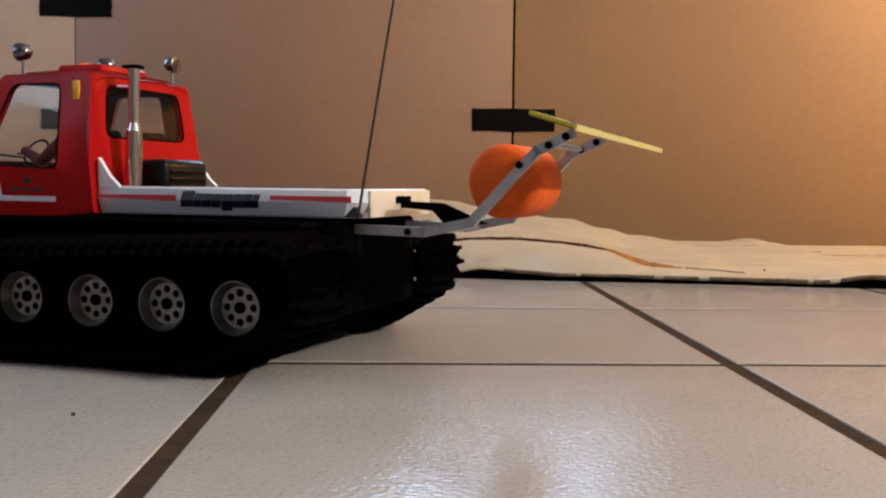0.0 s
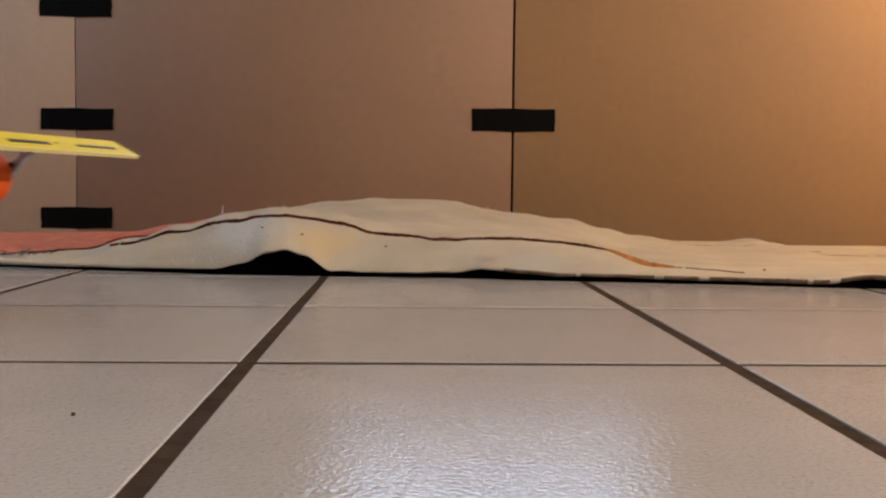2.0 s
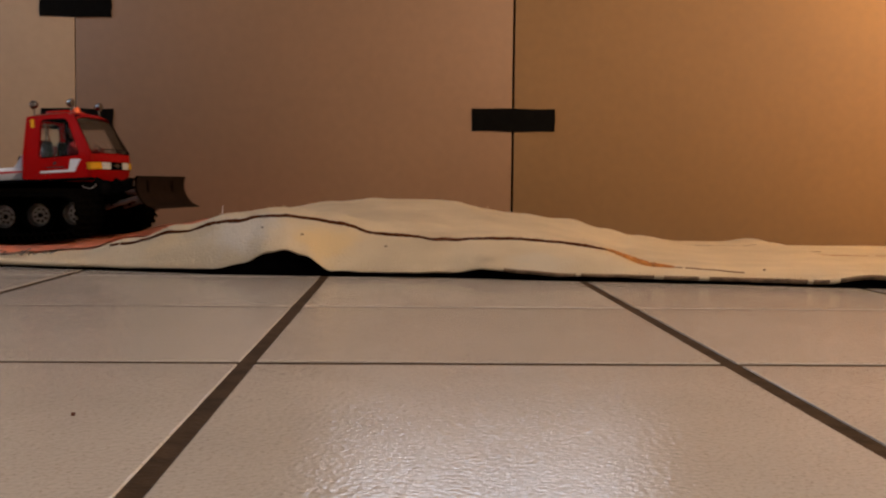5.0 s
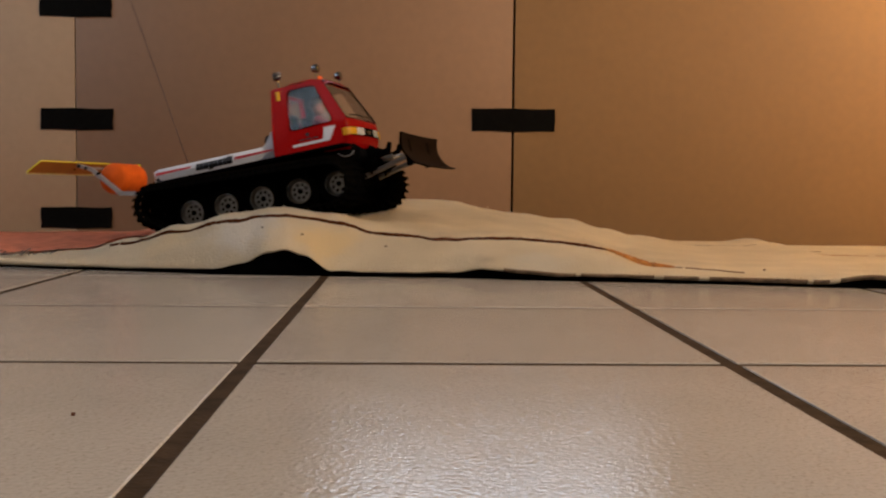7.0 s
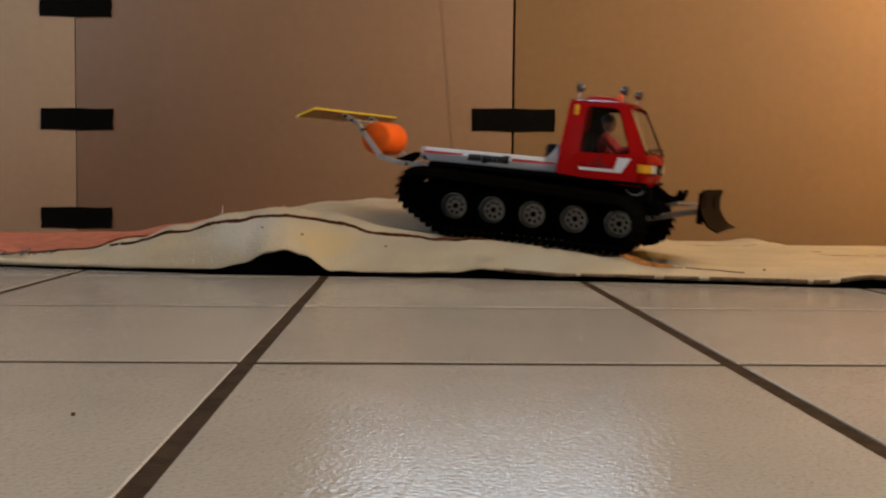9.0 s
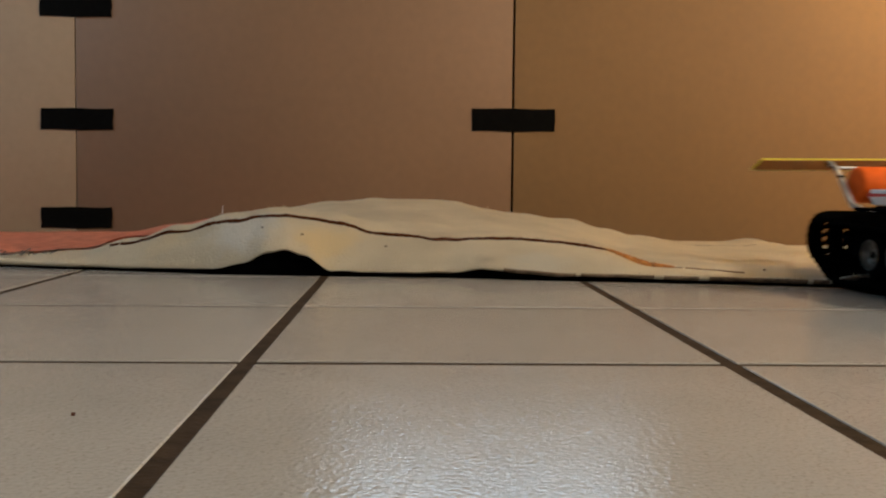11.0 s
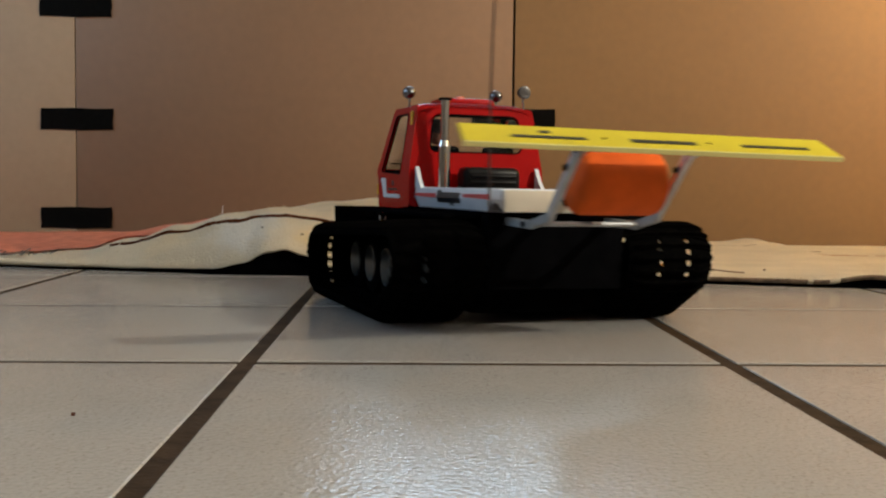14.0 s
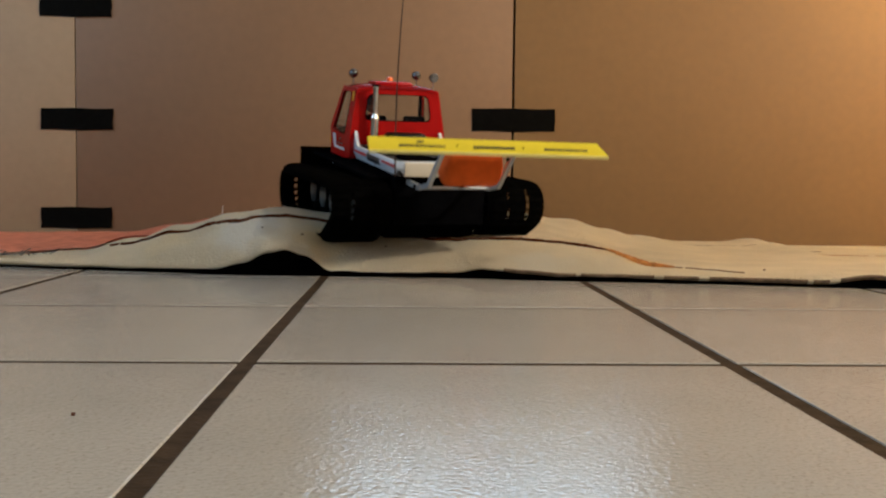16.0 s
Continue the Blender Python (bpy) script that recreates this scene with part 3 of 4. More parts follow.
def cab(veh):
    outline = [(0.028, 0.098), (0.037, 0.199), (0.1165, 0.1995), (0.1485, 0.1345), (0.1462, 0.1285), (0.1420, 0.1225), (0.1400, 0.092), (0.128, 0.0885), (0.06, 0.096)]
    outline = rounded(outline, 0.006, 3)
    hole = rounded([(0.1045, 0.1915), (0.0625, 0.1915), (0.0595, 0.1305), (0.1275, 0.1335)], 0.006, 4)
    for side in (1, -1):
        bm = sheet(outline, [hole], lambda u, v, w, s=side: (u, s * (side_y(v) + w), v), 0.0028)
        ob = part("cab_side", bm, RED, veh, "glossy red cab side with window opening")
        lin = sheet([(0.092 + (a - 0.092) * 0.965, 0.146 + (b - 0.146) * 0.965) for a, b in outline], [hole], lambda u, v, w, s=side: (u, s * (side_y(v) - 0.0032 + w), v), 0.0008)
        part("cab_lining", lin, BLACK, ob, "black inner lining")
        pane = sheet(hole, [], lambda u, v, w, s=side: (u, s * (side_y(v) - 0.0014 + w), v), 0.0006)
        p = part("side_window", pane, GLASS, ob, "clear side window")
        p.visible_shadow = False
        rub = sheet([(0.5 * (a + 0.0935 * 0) + 0.5 * a, b) for a, b in rounded([(0.1055, 0.1925), (0.0615, 0.1925), (0.0585, 0.1295), (0.1292, 0.1325)], 0.007, 4)], [hole], lambda u, v, w, s=side: (u, s * (side_y(v) + 0.0006 + w), v), 0.0014)
        part("window_seal", rub, BLACK, ob)
        dec = [(0.1305, 0.1262), (0.1125, 0.1264), (0.1085, 0.1098), (0.0605, 0.1096), (0.0605, 0.1058), (0.1185, 0.1060)]
        d = part("side_decal", sheet(dec, [], lambda u, v, w, s=side: (u, s * (side_y(v) + 0.0005 + w), v), 0.0006), WHITE, ob, "white hockey-stick decal")
        b = part("cab_badge", box(0.0445, 0.0502, -0.001, 0.001, 0.180, 0.1935, 0.0006), AMBER, ob, "small yellow badge", m=Matrix.Translation((0, side * 0.0647, 0)))
        for k in range(3):
            u0 = 0.071 + k * 0.011
            part("print_bar", sheet([(u0, 0.1135), (u0 + 0.009, 0.1135), (u0 + 0.009, 0.1155), (u0, 0.1155)], [], lambda u, v, w, s=side: (u, s * (side_y(v) + 0.0004 + w), v), 0.0005), DECAL, ob)
        part("print_mark", sheet([(0.083, 0.1185), (0.088, 0.1185), (0.088, 0.1235), (0.083, 0.1235)], [], lambda u, v, w, s=side: (u, s * (side_y(v) + 0.0004 + w), v), 0.0005), DECAL, ob)
        hdl = part("door_seam", sheet([(0.0533, 0.104), (0.0541, 0.104), (0.0568, 0.196), (0.0560, 0.196)], [], lambda u, v, w, s=side: (u, s * (side_y(v) + 0.0002 + w), v), 0.0004), DECAL, ob)
    # roof: rounded cushion with a hatch
    bm = bmesh.new()
    sec = []
    for x, hw, z in ((0.0352, 0.0605, 0.1985), (0.042, 0.0625, 0.2030), (0.075, 0.063, 0.2050), (0.105, 0.0625, 0.2040), (0.116, 0.0610, 0.2012), (0.1205, 0.059, 0.1958)):
        ring = []
        for k in range(13):
            t = -1 + 2 * k / 12
            ring.append(bm.verts.new((x, hw * t, z - 0.006 * abs(t) ** 5)))
        sec.append(ring)
    for a, b in zip(sec, sec[1:]):
        for k in range(12):
            bm.faces.new((a[k], a[k + 1], b[k + 1], b[k]))
    bmesh.ops.solidify(bm, geom=bm.faces[:], thickness=0.0035)
    roof = part("cab_roof", bm, RED, veh, "rounded glossy red cab roof")
    part("roof_lining", box(0.042, 0.112, -0.054, 0.054, 0.1935, 0.195), BLACK, roof, "black roof lining")
    part("roof_hatch", box(0.050, 0.092, -0.026, 0.032, 0.200, 0.2092, 0.0034, seg=3), RED, roof, "raised red roof hatch")
    # rear wall
    def rear(u, v, w):
        return (0.028 + (v - 0.098) / 0.101 * 0.009 - 0.0004 - w, u, v)
    outer = rounded([(-0.0725, 0.098), (-0.0725, 0.134), (-0.0620, 0.199), (0.0620, 0.199), (0.0725, 0.134), (0.0725, 0.098)], 0.005, 3)
    rw = rounded([(-0.050, 0.1540), (-0.0450, 0.1905), (0.0450, 0.1905), (0.050, 0.1540)], 0.009, 5)
    rearwall = part("cab_rear", sheet(outer, [rw], rear, 0.0028), RED, veh, "red cab rear wall with rounded window")
    g = part("rear_window", sheet(rw, [], lambda u, v, w: rear(u, v, w - 0.0015), 0.0006), GLASS, rearwall, "clear rear window")
    g.visible_shadow = False
    part("window_seal", sheet(rounded([(-0.0512, 0.1529), (-0.0461, 0.1916), (0.0461, 0.1916), (0.0512, 0.1529)], 0.0095, 5), [rw], lambda u, v, w: rear(u, v, w + 0.0008), 0.0016), BLACK, rearwall)
    # windscreen
    def screen(u, v, w):
        n = Vector((0.9, 0, 0.44)).normalized()
        p = Vector((0.1495 - v * 0.0315, u * (0.0715 - 0.0105 * v), 0.1340 + v * 0.0640)) + n * w
        return p
    so, si = rounded([(-1, 0), (1, 0), (1, 1), (-1, 1)], 0.06, 3), rounded([(-0.972, 0.03), (0.972, 0.03), (0.965, 0.965), (-0.965, 0.965)], 0.06, 4)
    scr = part("windscreen_frame", sheet(so, [si], screen, 0.0025), BLACK, veh, "dark windscreen surround")
    g = part("windscreen", sheet(si, [], lambda u, v, w: screen(u, v, w - 0.0012), 0.0006), GLASS, scr, "clear windscreen")
    g.visible_shadow = False
    wip = rod(screen(-0.8, 0.07, 0.002), screen(0.15, 0.11, 0.003), 0.0008, seg=6)
    rod(screen(0.05, 0.07, 0.002), screen(0.85, 0.12, 0.003), 0.0008, seg=6, bm=wip)
    part("wiper", wip, BLACK, scr)
    # nose: slightly bowed, with rounded corners that run back along the sides
    def bow(y, hw):
        c = 0.011
        e = max(0.0, min(1.0, (abs(y) - hw + c) / c))
        return 0.0042 * (min(abs(y), hw - c) / (hw - c)) ** 2 + 0.0095 * (1 - math.sqrt(max(0.0, 1 - e * e)))
    bm = bmesh.new()
    sec = []
    for z, x, hw, k in ((0.0885, 0.1490, 0.0690, 1), (0.092, 0.152, 0.0714, 1), (0.106, 0.1545, 0.0721, 1), (0.121, 0.1555, 0.0721, 1), (0.1285, 0.1545, 0.0717, 0.7), (0.1345, 0.1500, 0.0712, 0.3), (0.1362, 0.1462, 0.0702, 0.25)):
        half = [hw * t for t in (0, 0.15, 0.3, 0.45, 0.6, 0.72, 0.82, 0.88, 0.93, 0.965, 0.99, 1.0)]
        pts = [(x - k * bow(y, hw), y) for y in half] + [(x - 0.0185, hw)]
        ring = [bm.verts.new((px, -y, z)) for px, y in reversed(pts[1:])] + [bm.verts.new((px, y, z)) for px, y in pts]
        sec.append(ring)
    for a, b in zip(sec, sec[1:]):
        for k in range(len(a) - 1):
            bm.faces.new((a[k], a[k + 1], b[k + 1], b[k]))
    bmesh.ops.solidify(bm, geom=bm.faces[:], thickness=0.003)
    nose = part("cab_nose", bm, RED, veh, "rounded red front with lamp band")

    def band(y0, y1, z0, z1, mat, name, lab="", out=0.0012, wrap=0.0):
        b = bmesh.new()
        n = 10
        ring = []
        for k in range(n + 1):
            y = y1 + (y0 - y1) * (1 - k / n) ** 2 if wrap else y0 + (y1 - y0) * k / n
            ring.append([b.verts.new((0.1552 - bow(y, 0.0721) + out, y * (1 + 0.012 * (wrap > 0)), z)) for z in (z0, z1)])
        if wrap:
            ring.append([b.verts.new((0.1552 - wrap, y1 * 1.012, z)) for z in (z0, z1)])
        for p, q in zip(ring, ring[1:]):
            b.faces.new((p[0], q[0], q[1], p[1]))
        bmesh.ops.solidify(b, geom=b.faces[:], thickness=0.002)
        return part(name, b, mat, nose, lab)
    band(-0.066, 0.066, 0.1078, 0.1205, BLACK, "grille", "black grille band")
    for s in (1, -1):
        band(s * 0.022, s * 0.049, 0.1088, 0.1196, LENS, "headlight", "clear square headlight", 0.0022)
        band(s * 0.0495, s * 0.0721, 0.1088, 0.1196, AMBER, "indicator", "yellow indicator lens", 0.0022, 0.0150)
    band(-0.016, 0.016, 0.1137, 0.1149, CHROME, "emblem_bar", "silver emblem bar", 0.0020)
    band(-0.0035, 0.0035, 0.1105, 0.1180, CHROME, "emblem", "silver emblem", 0.0023)
    # under-nose bumper
    part("bumper", box(0.128, 0.158, -0.062, 0.062, 0.066, 0.088, 0.004), BLACK, veh, "black front bumper")
    hk = rod((0.152, 0.0, 0.092), (0.168, 0.0, 0.082), 0.004)
    part("tow_hook", hk, BLACK, veh)
    # inside: seat, dash
    part("cab_floor", box(0.032, 0.148, -0.066, 0.066, 0.100, 0.104), BLACK, veh)
    part("dashboard", box(0.122, 0.146, -0.062, 0.062, 0.104, 0.134, 0.004), BLACK, veh)
    for s in (1, -1):
        st = box(0.052, 0.082, s * 0.03 - 0.017, s * 0.03 + 0.017, 0.104, 0.118, 0.004)
        box(0.045, 0.055, s * 0.03 - 0.017, s * 0.03 + 0.017, 0.112, 0.160, 0.004, st)
        part("seat", st, BLACK, veh, "black cab seat")
    stw = rod((0.122, 0.03, 0.134), (0.114, 0.03, 0.142), 0.0012, seg=8)
    ring = lathe([(0.011, -0.001), (0.012, 0.0), (0.011, 0.001), (0.010, 0.0)], 20)
    bmesh.ops.transform(ring, verts=ring.verts, matrix=Matrix.Translation((0.113, 0.03, 0.143)) @ Matrix.Rotation(radians(55), 4, "Y") @ Matrix.Rotation(radians(90), 4, "X"))
    for f in [f for f in ring.faces if len(f.verts) > 10]:
        ring.faces.remove(f)
    part("steering_wheel", ring, BLACK, veh)


def driver(veh):
    bm = bmesh.new()

    def ball(c, r, sc=(1, 1, 1), mi=0):
        made = bmesh.ops.create_icosphere(bm, subdivisions=2, radius=r)
        bmesh.ops.transform(bm, verts=made["verts"], matrix=Matrix.Translation(c) @ Matrix.Diagonal((*sc, 1)))
        for f in {f for v in made["verts"] for f in v.link_faces}:
            f.material_index = mi
    y = 0.03
    ball((0.070, y, 0.139), 0.0125, (0.8, 1.25, 1.5), 1)
    ball((0.073, y, 0.1685), 0.0095, (0.95, 0.85, 1.15), 0)
    ball((0.0712, y, 0.1735), 0.0098, (0.98, 0.9, 0.85), 2)
    for s in (1, -1):
        n = len(bm.faces)
        rod((0.072, y + s * 0.015, 0.150), (0.090, y + s * 0.017, 0.134), 0.0045, 0.004, 9, bm)
        rod((0.090, y + s * 0.017, 0.134), (0.110, y + s * 0.010, 0.142), 0.004, 0.003, 9, bm)
        bm.faces.ensure_lookup_table()
        for f in bm.faces[n:]:
            f.material_index = 1
    for v in bm.verts:
        v.co = Vector((0.072, y, 0.125)) + (v.co - Vector((0.072, y, 0.125))) * 1.12
    part("driver_figure", bm, [SKIN, SHIRT, HAIR], veh, "small painted toy figure at the wheel")


def bed_side(z):
    """How far out the bed's side stands at a height."""
    return 0.0671 - (0.457 * (0.1085 - z) if z < 0.1085 else 0.15 * (z - 0.1085))


def bed(veh):
    x0, x1, hw = -0.179, 0.0275, 0.0665
    c = 0.010
    outer = [(x1, -hw), (x1, hw), (x0 + c, hw), (x0, hw - c), (x0, -hw + c), (x0 + c, -hw)]
    inner = [(x1 - 0.003, -hw + 0.0038), (x1 - 0.003, hw - 0.0038), (x0 + c, hw - 0.0038), (x0 + 0.0045, hw - c - 0.001), (x0 + 0.0045, -hw + c + 0.001), (x0 + c, -hw + 0.0038)]
    # side walls with a crease: the upper half leans in a little, the lower half is undercut
    bm = bmesh.new()
    levels = ((0.0980, -0.0042), (0.1085, 0.0006), (0.1164, -0.0006), (0.1176, -0.0018))
    rings = [[bm.verts.new((u + (0 if i in (0, 1) else -d), v + (d if v > 0 else -d), z)) for i, (u, v) in enumerate(outer)] for z, d in levels]
    rings.append([bm.verts.new((u, v, 0.1176)) for u, v in inner])
    rings.append([bm.verts.new((u, v, 0.0985)) for u, v in inner])
    for p, q in zip(rings, rings[1:] + rings[:1]):
        for i in range(6):
            f = bm.faces.new((p[i], p[(i + 1) % 6], q[(i + 1) % 6], q[i]))
            f.material_index = 1 if p is rings[4] else 0
    ob = part("load_bed", bm, [WHITE, TRAY], veh, "white tray-shaped load bed with creased sides")
    mod = ob.modifiers.new("bevel", "BEVEL")
    mod.width, mod.segments, mod.limit_method = 0.0009, 2, "ANGLE"
    part("bed_floor", box(x0 + 0.0047, x1 - 0.002, -hw + 0.004, hw - 0.004, 0.099, 0.1055), TRAY, ob, "dark grey tray floor")
    part("bed_hatch", box(-0.12, -0.03, -0.028, 0.022, 0.1065, 0.1105, 0.0012), BLACK, ob, "dark hatch in the tray")
    # rear plate
    rp = part("rear_plate", box(x0 - 0.0022, x0 - 0.0002, -hw + c + 0.001, hw - c - 0.001, 0.0985, 0.1165, 0.0006), CREAMPLATE, ob, "cream rear plate")
    part("slot", box(x0 - 0.0034, x0 - 0.002, -0.014, 0.012, 0.1075, 0.1125), BLACK, ob, "dark slot in the rear plate")
    for s in (1, -1):
        gus = sheet([(0.0275, 0.1165), (0.0275, 0.138), (0.018, 0.1245), (0.009, 0.1165)], [], lambda u, v, w, s=s: (u, s * (0.0665 + w), v), 0.004)
        part("gusset", gus, WHITE, ob, "white corner gusset")
        for a, b, zz in ((0.026, -0.038, 0.1100), (-0.112, -0.172, 0.1106)):
            st = sheet([(a, zz - 0.0010), (b, zz - 0.0022), (b, zz + 0.0020), (a, zz + 0.0018)], [], lambda u, v, w, s=s: (u, s * (bed_side(v) + 0.0004 + w), v), 0.0006)
            part("red_stripe", st, REDLINE, ob, "dark red side stripe")
        xs = -0.042
        for k, wd in enumerate((0.010, 0.006, 0.007, 0.007, 0.008, 0.007, 0.007, 0.005)):
            top = 0.1150 if k == 0 else 0.1132
            low = 0.1015 if k == 4 else 0.1038
            sl = 0.0014 * (-1 if s > 0 else 1)
            bar, mid = bmesh.new(), sl * (0.1085 - 0.5 * (low + top)) / (0.5 * (top - low))
            for z0, d0, z1, d1 in ((low, -sl, 0.1085, mid), (0.1085, mid, top, sl)):
                sheet([(xs - wd + d0, z0), (xs + d0, z0), (xs + d1, z1), (xs - wd + d1, z1)], [], lambda u, v, w, s=s: (u, s * (bed_side(v) + 0.0006 + w), v), 0.0008, bar)
            part("print_bar", bar, DECAL, ob)
            xs -= wd + 0.0006
    bx = box(0.0, 0.026, -0.036, 0.024, 0.105, 0.138, 0.006, seg=3)
    cover = part("engine_cover", bx, GLOSS_BLACK, veh, "black rounded engine cover behind the cab")
    for z in (0.1155, 0.1215, 0.1275):
        part("louvre", box(-0.0016, 0.0006, -0.030, 0.018, z, z + 0.0028, 0.0006), GLOSS_BLACK, cover)


def chassis(veh):
    part("chassis", box(-0.128, 0.128, -0.064, 0.064, 0.009, 0.04, 0.003, box(-0.166, 0.150, -0.064, 0.064, 0.032, 0.0975, 0.004)), BLACK, veh, "black chassis tub")
    for s in (1, -1):
        f = box(-0.150, 0.148, s * 0.062, s * 0.098, 0.0915, 0.0955, 0.001) if s > 0 else box(-0.150, 0.148, -0.098, -0.062, 0.0915, 0.0955, 0.001)
        part("mudguard", f, BLACK, veh)
        for x in WHEEL_X:
            part("axle", rod((x, s * 0.055, 0.039), (x, s * 0.096, 0.039), 0.004), BLACK, veh)
        part("axle", rod((-0.149, s * 0.055, 0.0575), (-0.149, s * 0.108, 0.0575), 0.004), BLACK, veh)
        arc = bmesh.new()
        prev = None
        for k in range(13):
            a = radians(200 + 140 * k / 12)
            p = (0.139 + 0.013 * math.cos(a), s * 0.068, 0.0885 + 0.010 * math.sin(a))
            if prev:
                rod(prev, p, 0.0007, seg=6, bm=arc)
            prev = p
        part("cable_loop", arc, ALLOY, veh)


def chrome(veh):
    ex = rod((0.0155, 0.0405, 0.108), (0.0155, 0.0405, 0.158), 0.0062, seg=20)
    rod((0.0155, 0.0405, 0.158), (0.0155, 0.0405, 0.164), 0.0062, 0.0042, 20, ex)
    rod((0.0155, 0.0405, 0.164), (0.0155, 0.0405, 0.2035), 0.0042, seg=20, bm=ex)
    e = part("exhaust", ex, CHROME, veh, "chrome exhaust stack")
    part("exhaust_flap", box(0.0095, 0.0225, 0.035, 0.046, 0.2035, 0.206, 0.001), BLACK, e)
    part("exhaust_clamp", rod((0.0155, 0.0405, 0.19), (0.036, 0.0405, 0.191), 0.0014, seg=8), CHROME, e)
    for x, y in ((0.108, 0.049), (0.108, -0.0505), (0.048, -0.0565)):
        fwd = 1 if x > 0.1 else -1
        st = part("lamp_stem", rod((x, y, 0.199), (x, y, 0.212), 0.0013, seg=8), CHROME, veh)
        prof = [(0.0, -0.0068), (0.0035, -0.0060), (0.0060, -0.0030), (0.0068, 0.001), (0.0070, 0.004), (0.0062, 0.0046)]
        hd = lathe(prof, 20)
        ld = part("work_lamp", hd, LAMP_SHELL, veh, "round dark chrome work lamp", m=Matrix.Translation((x, y, 0.2175)) @ Matrix.Rotation(radians(-90 * fwd), 4, "Z"))
        part("lens", lathe([(0.0, 0.0030), (0.0060, 0.0030), (0.0058, 0.0048), (0.0, 0.0058)], 20), REFLECTOR, ld)
    part("beacon", lathe([(0.0052, 0.0), (0.0052, 0.006), (0.004, 0.0095), (0.0, 0.0105)], 16, axis="Z"), BEACON, veh, "small orange beacon", m=Matrix.Translation((0.094, -0.003, 0.2045)))
    a, prev = bmesh.new(), None
    for k in range(22):
        h = 0.42 * k / 21
        r = 0.0010 - 0.0004 * k / 21
        c = Vector((-0.177 - 0.222 * h + 0.088 * h * h, 0.067 + 0.1175 * h - 0.247 * h * h, 0.098 + h))
        ring = [a.verts.new(c + Vector((r * math.cos(math.pi * q / 3), r * math.sin(math.pi * q / 3), 0))) for q in range(6)]
        if prev:
            for q in range(6):
                a.faces.new((prev[q], prev[(q + 1) % 6], ring[(q + 1) % 6], ring[q]))
        else:
            a.faces.new(ring)
        prev = ring
    a.faces.new(prev)
    part("antenna", a, WIRE, veh, "thin dark wire antenna")


def blade(veh):
    """A curved blade on two push arms."""
    bm = bmesh.new()
    n, hw = 9, 0.1
    rows = []
    for k in range(n + 1):
        t = k / n
        z = 0.0405 + 0.0535 * t
        x = 0.2445 - 0.016 * t - 0.010 * math.sin(math.pi * t) + (0.008 * (1 - t / 0.12) if t < 0.12 else 0)
        rows.append([bm.verts.new((x + 0.004 * abs(s) ** 3, s * hw, z)) for s in np.linspace(-1, 1, 13)])
    for a, b in zip(rows, rows[1:]):
        for i in range(12):
            bm.faces.new((a[i], a[i + 1], b[i + 1], b[i]))
    bmesh.ops.solidify(bm, geom=bm.faces[:], thickness=0.0024)
    bl = part("blade", bm, BLACK, veh, "curved dozer blade, black behind")
    fc = bmesh.new()
    rows = []
    for k in range(n + 1):
        t = k / n
        x = 0.2445 - 0.016 * t - 0.010 * math.sin(math.pi * t) + (0.008 * (1 - t / 0.12) if t < 0.12 else 0) + 0.0032
        rows.append([fc.verts.new((x + 0.004 * abs(s) ** 3, s * (hw - 0.0006), 0.0410 + 0.0528 * t)) for s in np.linspace(-1, 1, 13)])
    for a, b in zip(rows, rows[1:]):
        for i in range(12):
            fc.faces.new((a[i], a[i + 1], b[i + 1], b[i]))
    bmesh.ops.solidify(fc, geom=fc.faces[:], thickness=0.0006)
    # front sheet that carries the lamp's warm tint in its colour
    part("blade_face", fc, WARM_BLADE, bl, "black front face, browned for the warm lamplight on it")
    for s in (1, -1):
        part("blade_rib", box(0.2215, 0.2305, s * 0.05 - 0.0015, s * 0.05 + 0.0015, 0.048, 0.09), BLACK, bl)
        arm = part("push_arm", rod((0.140, s * 0.034, 0.044), (0.228, s * 0.034, 0.066), 0.0040, seg=10), DARK_ALLOY, veh, "dull grey push arm")
        part("bolt", rod((0.162, s * 0.029, 0.0495), (0.162, s * 0.0395, 0.0495), 0.0026, seg=8), CHROME, arm)
        part("bolt", rod((0.222, s * 0.029, 0.0645), (0.222, s * 0.0395, 0.0645), 0.0024, seg=8), CHROME, arm)
        horn = sheet(rounded([(0.146, 0.088), (0.158, 0.0885), (0.174, 0.0790), (0.188, 0.0815), (0.192, 0.0910), (0.197, 0.0900), (0.193, 0.0745), (0.172, 0.0690), (0.150, 0.0720)], 0.004, 3), [], lambda u, v, w, s=s: (u, s * 0.026 + w, v), 0.006)
        part("lift_bracket", horn, BLACK, veh, "black hooked lift bracket")
    part("lift_ram", rod((0.150, 0, 0.070), (0.188, 0, 0.0705), 0.0042, seg=12), DARK_ALLOY, veh, "dull grey lift cylinder")
    part("lift_ram", rod((0.188, 0, 0.0705), (0.228, 0, 0.0715), 0.0024, seg=12), CHROME, veh, "bright piston rod")
    part("front_bracket", box(0.148, 0.172, -0.04, 0.04, 0.052, 0.072, 0.003), BLACK, veh)


